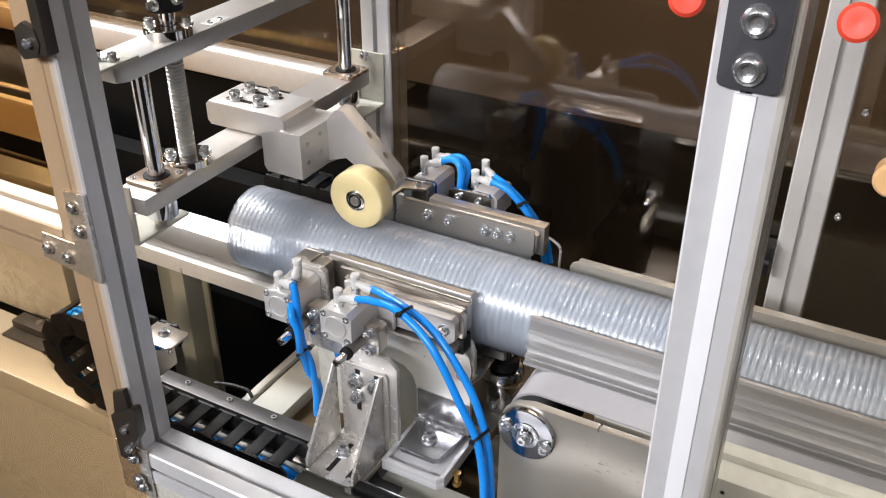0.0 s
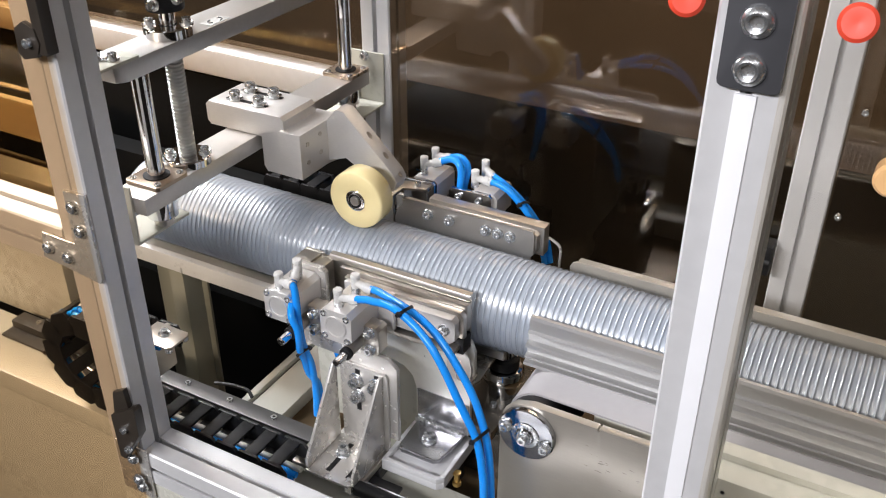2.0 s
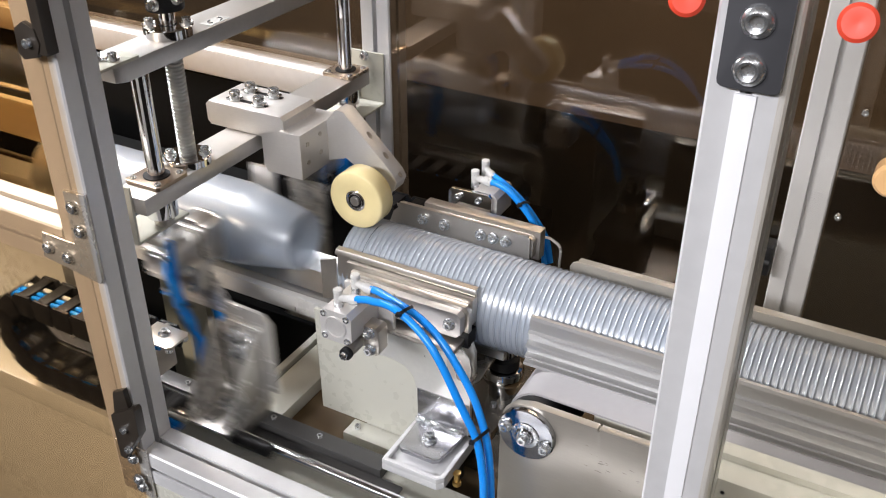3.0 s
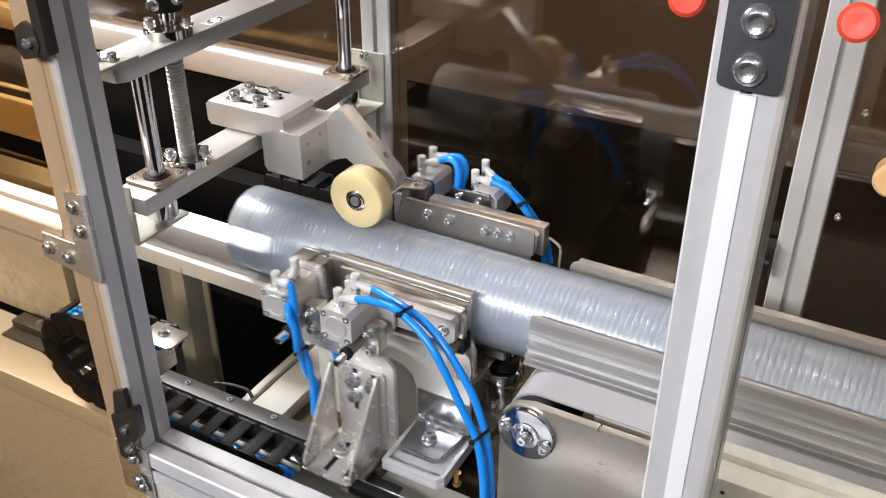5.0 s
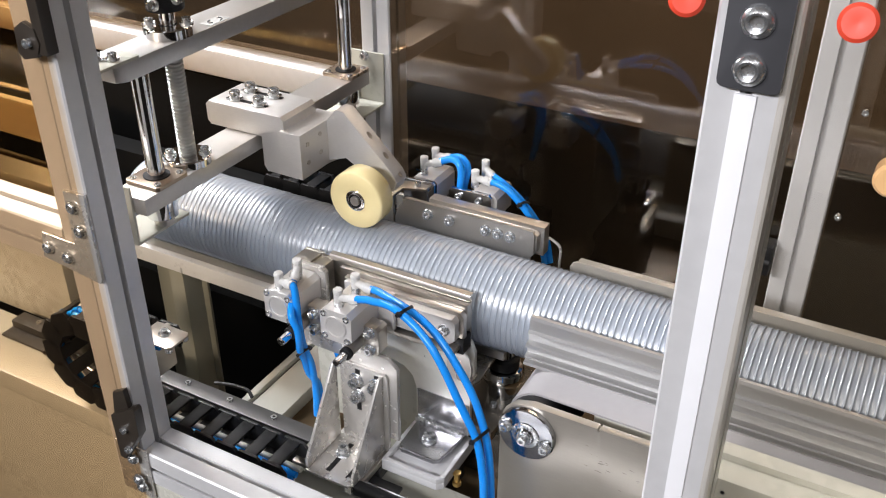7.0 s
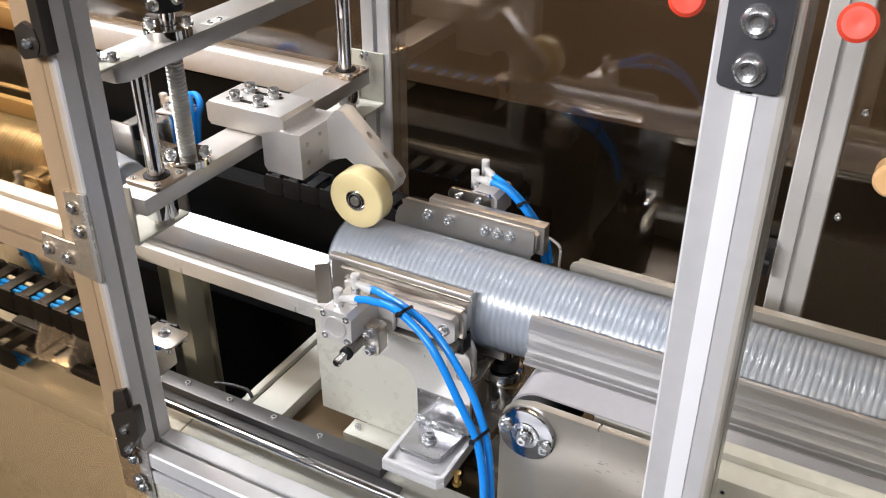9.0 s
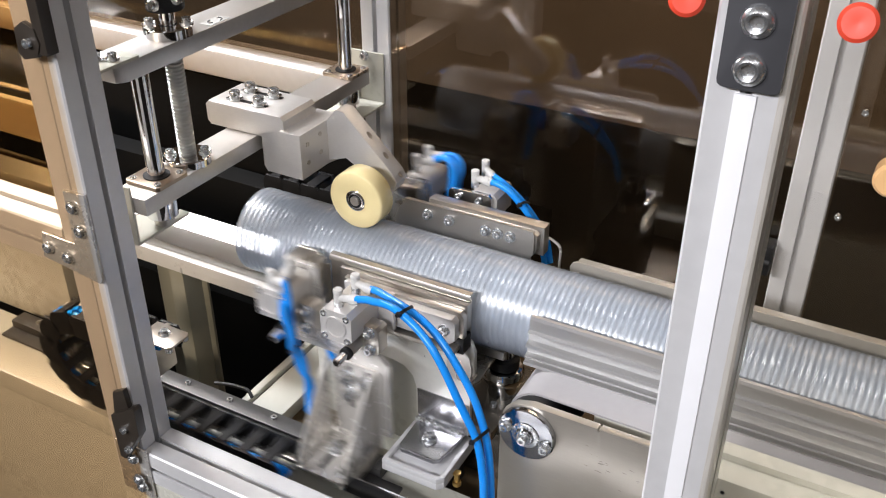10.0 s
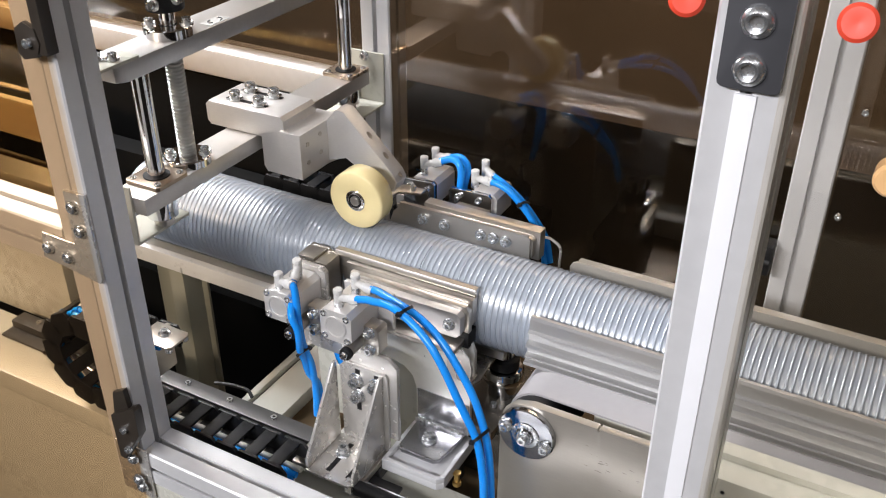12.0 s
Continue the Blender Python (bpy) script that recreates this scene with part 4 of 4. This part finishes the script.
def moving_back():
    t = thing("back_carriage", "travelling back gripper carriage with air cylinder and blue hose", "gripper carriage", "stack grippers")
    body = cylinder(t, 0.0180, 1.0370, 0.104, 0.145, 1, 0.0165)
    part("flange", extrude([(-0.0056, 1.015), (-0.0056, 1.0480), (-0.0030, 1.0510), (0.0310, 1.0535), (0.0345, 1.0505), (0.0345, 1.015)], 0.0062, 0.0008, Matrix.Translation((0, 0.0975, 0)) @ XZ), CHROME, body, "polished mounting flange")
    for px in (0.0035, 0.0255):
        screw(M4, (px, 0.0975, 1.0445), "-y", body)
    part("mount_plate", box(-0.02, 0.03, 0.105, 0.111, 0.84, 1.024, 0.001), PLATE, t)
    part("slide_block", box(-0.04, 0.05, 0.100, 0.20, 0.80, 0.8395, 0.002), STEEL, t)
    a, da = elbow(body, (0.0130, 0.113, 1.0530), (10, 14), 0.0085, 0.019)
    b, db = elbow(body, (0.0146, 0.136, 1.0530), (-2, 2), 0.0100, 0.020)
    part("hose", hose([a - da * 0.003, (0.0400, 0.1180, 1.0755), (0.0480, 0.1160, 1.0780), (0.0561, 0.1130, 1.0760), (0.0600, 0.1110, 1.0688), (0.0607, 0.1090, 1.0568), (0.058, 0.108, 1.03), (0.05, 0.112, 0.99)], 0.0040), BLUE, t, "blue polyurethane air hose")
    part("hose", hose([b - db * 0.003, (0.0474, 0.1330, 1.0735), (0.0573, 0.1290, 1.0700), (0.0616, 0.1245, 1.0630), (0.0605, 0.1200, 1.0520), (0.058, 0.118, 1.03), (0.052, 0.118, 0.99)], 0.0040), BLUE, t, "blue polyurethane air hose")
    jaw = part("jaw", box(-0.0275, 0.006, 0.0565, 0.0605, 0.98, 1.050, 0.0008), STEEL, t, "short brushed steel clamping jaw")
    part("jaw_top", extrude([(-0.010, 0.0606), (-0.010, 0.090), (0.006, 0.097), (0.030, 0.097), (0.030, 0.086), (0.006, 0.078), (0.006, 0.0606)], 0.003, 0.0006, Matrix.Translation((0, 0, 1.0475))), STEEL, jaw)
    screw(M4, (0.018, 0.09, 1.0505), "z", jaw)
    return t, jaw


FC, FC_JAW = moving_front()
BC, BC_JAW = moving_back()


# ---- energy chains ----
PITCH = 0.0285


def link_meshes(h, w):
    side = [(-0.0165, -h * 0.35), (-0.012, -h), (0.010, -h), (0.0165, -h * 0.5), (0.0165, h * 0.5), (0.010, h), (-0.012, h), (-0.0165, h * 0.35)]
    return (mesh("side_plate", extrude(side, 0.0035, 0.0006, XZ), BLACK, True), mesh("crossbar", box(-0.0072, 0.0072, -w / 2 + 0.003, w / 2 - 0.003, -0.0016, 0.0016, 0.0007), BLACK, True),
            mesh("cable", hose([(-0.0165, 0, 0), (-0.005, 0, 0.0005), (0.005, 0, 0.0005), (0.0165, 0, 0)], 0.0034, 10), BLUE, True),
            mesh("grey_cable", hose([(-0.0165, 0, 0), (0, 0, 0.0004), (0.0165, 0, 0)], 0.003, 10), CREAM, True))


def chain_link(chain, meshes, h, w):
    ln = new("link")
    ln.empty_display_size = 0.01
    ln.parent = chain
    for sgn in (-1, 1):
        o = new("side_plate", meshes[0])
        o.parent, o.matrix_basis = ln, pose(0, -w / 2 if sgn < 0 else w / 2 - 0.0035, 0)
    for sgn in (-1, 1):
        o = new("crossbar", meshes[1])
        o.parent, o.matrix_basis = ln, pose(0, 0, sgn * (h - 0.0022))
    for k, y in enumerate((-0.012, -0.004, 0.0045)):
        o = new("cable", meshes[3] if k == 2 else meshes[2])
        o.parent, o.matrix_basis = ln, pose(0, y, -0.008)
    return ln


LINK_H, LINK_W = 0.0135, 0.042
MESHES = link_meshes(LINK_H, LINK_W)
CHAIN = thing("energy_chain", "black plastic energy chain carrying blue hoses", "energy chain", "energy chains")
LINKS = [chain_link(CHAIN, MESHES, LINK_H, LINK_W) for _ in range(18)]
CH_Y, CH_TOP, CH_LOW, CH_END = -0.170, 0.9500, 0.857, -0.125


def chain_pose(s, d):
    """Pose of the chain at arc length s from its fixed end when the carriage is shifted by d."""
    r = (CH_TOP - CH_LOW) / 2
    total = 17.8 * PITCH
    run = (total - math.pi * r - (0.02 + d - CH_END)) / 2     # length of the upper run
    xl = CH_END - run
    zc = (CH_TOP + CH_LOW) / 2
    if s <= run:
        x, z, a = CH_END - s, CH_TOP, math.pi
    elif s <= run + math.pi * r:
        a = math.pi + (s - run) / r
        x, z = xl - r * math.sin(a - math.pi), zc + r * math.cos(a - math.pi)
    else:
        a, x, z = 2 * math.pi, xl + (s - run - math.pi * r), CH_LOW
    return Matrix.Translation((x, CH_Y, z)) @ Matrix.Rotation(-a + 2 * math.pi, 4, "Y")


BCHAIN = thing("energy_chain", "black plastic energy chain at the back of the bed", "energy chain", "energy chains")
for i in range(11):
    ln = chain_link(BCHAIN, MESHES, LINK_H, LINK_W)
    ln.matrix_basis = pose(-0.235 + i * PITCH, 0.17, 0.9605)
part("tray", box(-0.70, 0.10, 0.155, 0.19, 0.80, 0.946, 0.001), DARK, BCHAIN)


def chain_anchor():
    c = thing("chain_anchor", "folded zinc plate holding the end of the energy chain", "bracket")
    p = part("plate", extrude([(-0.140, -0.1935), (-0.101, -0.1935), (-0.097, -0.1895), (-0.0965, -0.168), (-0.1005, -0.163), (-0.140, -0.163)], 0.002, 0.0004, Matrix.Translation((0, 0, 0.9705))), STEEL, c)
    part("flange", box(-0.132, -0.128, -0.189, -0.187, 0.935, 0.972, 0.0005), PLATE, c)
    screw(M5, (-0.119, -0.176, 0.9720), "z", p)
    for px, py in ((-0.101, -0.190), (-0.101, -0.168)):
        part("pan_nut", rod(0.0036, 0.005, (px, py, 0.9654), "z", 16), ZINC, p)
    part("post", box(-0.1335, -0.128, -0.2095, -0.158, 0.92, 0.9703, 0.001), STEEL, c)
    return c


chain_anchor()


# ---- the cups ----
CUP_PITCH, PER = 0.00592, 50
RIM = [(0.0405, -0.0002), (0.0452, -0.0004), (0.0463, -0.0001), (0.0467, 0.0004), (0.0470, 0.0009), (0.0470, 0.0014), (0.0467, 0.0018), (0.0464, 0.0021), (0.0462, 0.0025), (0.04615, 0.0045), (0.0461, 0.0062)]
TAPER = RIM[:-1] + [(0.0440, 0.02), (0.0335, 0.080), (0.0325, 0.083), (0.030, 0.084), (0.029, 0.080), (0, 0.080)]


def cup_mesh(profile):
    me = mesh("cup", turned(profile, (0, 0, 1.0), "x", 64), CUP)
    me.polygons.foreach_set("use_smooth", [True] * len(me.polygons))
    return me


CUP_RIM, CUP_TAIL = cup_mesh(RIM), cup_mesh(TAPER)


def stack(first, count):
    s = thing("cup_stack", "nested stack of clear plastic cups lying on its side", "cup stack", "cup stacks")
    rnd = random.Random(first)
    for i in range(count):
        o = new("cup", CUP_TAIL if i == count - 1 else CUP_RIM)
        o.parent = s
        o.matrix_basis = pose((first + i) * CUP_PITCH + rnd.uniform(-0.0004, 0.0004), rnd.uniform(-0.0003, 0.0003), rnd.uniform(-0.0003, 0.0003))
    return s


# cups travel towards -x; the first stack lies before the parting line at x = 0 when it is clamped
STACKS = [stack(PER * k, PER) for k in range(6)]


def behind_amber():
    for y, z, r in ((0.05, 0.955, 0.009), (0.08, 1.03, 0.014)):
        d = thing("guide_bar", "steel round bar along the discharge side", "bar")
        part("bar", rod(r, 0.7, (-1.2, y, z), "x"), CHROME, d)
    c = thing("discharge_cover", "cream sheet metal cover over the discharge side", "cover")
    part("top_sheet", box(-1.2, -0.52, 0.06, 0.10, 0.985, 1.04, 0.002), CREAM, c)
    part("inner_window", box(-1.2, -0.325, -0.102, -0.098, 1.006, 1.30, 0), GOLD, c, "deep amber acrylic inner window", smooth=False)
    part("window_sill", box(-1.2, -0.325, -0.106, -0.094, 0.99, 1.0055, 0.001), BRASS, c)
    part("sill_post", box(-0.9, -0.88, -0.098, -0.085, 0.8285, 0.9895, 0.001), CREAM, c)
    part("leg", box(-1.0, -0.95, 0.06, 0.10, 0.0, 0.985, 0.001), CREAM, c)
    f = thing("sensor_block", "small cream sensor housing on the bed", "sensor")
    part("housing", box(-0.53, -0.37, -0.09, -0.02, 0.8285, 0.955, 0.003), CREAM, f)
    part("lead", hose([(-0.37, -0.05, 0.93), (-0.362, -0.055, 0.925), (-0.358, -0.06, 0.88), (-0.358, -0.06, 0.85)], 0.004), BLACK, f)


behind_amber()


def loose_hoses():
    h = thing("air_hose", "blue air hose lying in the bed", "hose")
    part("hose", hose([(-0.15, -0.190, 0.858), (-0.115, -0.1925, 0.847), (-0.09, -0.195, 0.838), (-0.05, -0.199, 0.8325), (0.0, -0.201, 0.8325)], 0.0042), BLUE, h)
    part("cable_tie", box(-0.052, -0.045, -0.205, -0.193, 0.8282, 0.838, 0.001), BLACK, h)


loose_hoses()


# ---- motion ----
FEED = [(-1.25, 0.0), (-1.15, -0.006), (-0.9, -0.037), (-0.6, -0.072), (-0.3, -0.1065), (0.0, -0.1445), (0.2, -0.168), (0.4, -0.194), (0.6, -0.218), (0.8, -0.239), (1.0, -0.259), (1.2, -0.2745), (1.4, -0.2855), (1.6, -0.2915), (2.0, -0.296)]
PULL = [(2.62, 0.0), (2.68, -0.006), (2.7, -0.013), (2.8, -0.058), (2.9, -0.104), (3.0, -0.152), (3.1, -0.2), (3.2, -0.255), (3.3, -0.31), (3.4, -0.355), (3.5, -0.388), (3.6, -0.405), (3.7, -0.41)]
BACKWARD = [(-1.35, -0.41), (-1.25, -0.403), (-0.9, -0.355), (-0.7, -0.312), (-0.6, -0.262), (-0.5, -0.208), (-0.4, -0.162), (-0.3, -0.115), (-0.2, -0.062), (-0.1, -0.009), (-0.04, 0.0)]
CYCLES = (0.0, 5.0, 10.1)
PULLS = (0.0, 5.02)
CLAMPS = ((2.2, 2.27, 3.62, 3.7), (7.22, 7.29, 8.58, 8.66), (11.9, 11.97, 14.0, 15.0))


def sample(rows, t):
    if t <= rows[0][0]:
        return rows[0][1]
    for (a, u), (b, v) in zip(rows, rows[1:]):
        if t <= b:
            return u + (v - u) * (t - a) / (b - a)
    return rows[-1][1]


def feed(t):
    """How far the cups have been pushed, in all."""
    end = PER * CUP_PITCH
    total = 0.0
    for k, c in enumerate(CYCLES):
        total += sample(FEED, t - c) / 0.296 * end
    return total


def carriage(t):
    rows = []
    for c in PULLS:
        rows += [(a + c, v) for a, v in PULL]
    rows += [(a + c, v) for c in (0.0, 5.06, 10.1) for a, v in BACKWARD if a + c > 0]
    rows.sort()
    return sample(rows, t)


def clamp(t):
    for a, b, c, d in CLAMPS:
        if a <= t <= d:
            return sample([(a, 0), (b, 1), (c, 1), (d, 0)], t)
    return 0.0


def motions():
    step = [k / 10 for k in range(121)]
    fine = sorted(set(step + [t for r in CLAMPS for t in r if t < 12] + [2.62, 2.66, 7.64, 7.68, 4.96, 10.06]))
    walk(FC, [(t, pose(carriage(t), 0, 0)) for t in fine])
    walk(BC, [(t, pose(carriage(t), 0, 0)) for t in fine])
    for jaw, sgn in ((FRONT_JAW, 1), (FC_JAW, 1), (BACK_JAW, -1), (BC_JAW, -1)):
        walk(jaw, [(t, pose(0, sgn * CLOSE * clamp(t), 0)) for t in fine])
    for k, s in enumerate(STACKS):
        rows = []
        for t in fine:
            x = feed(t)
            if k < len(PULLS):
                p = PULLS[k]
                if t > 2.6 + p:
                    x = feed(2.6 + p) + (carriage(t) if t < 3.7 + p else -0.41)
                    x += sample([(4.3 + p, 0.0), (4.45 + p, -0.08), (4.7 + p, -0.45)], t)
            rows.append((t, pose(x, 0, 0)))
        walk(s, rows)
    for i, ln in enumerate(LINKS):
        walk(ln, [(t, chain_pose((i + 0.5) * PITCH, carriage(t))) for t in fine])


motions()
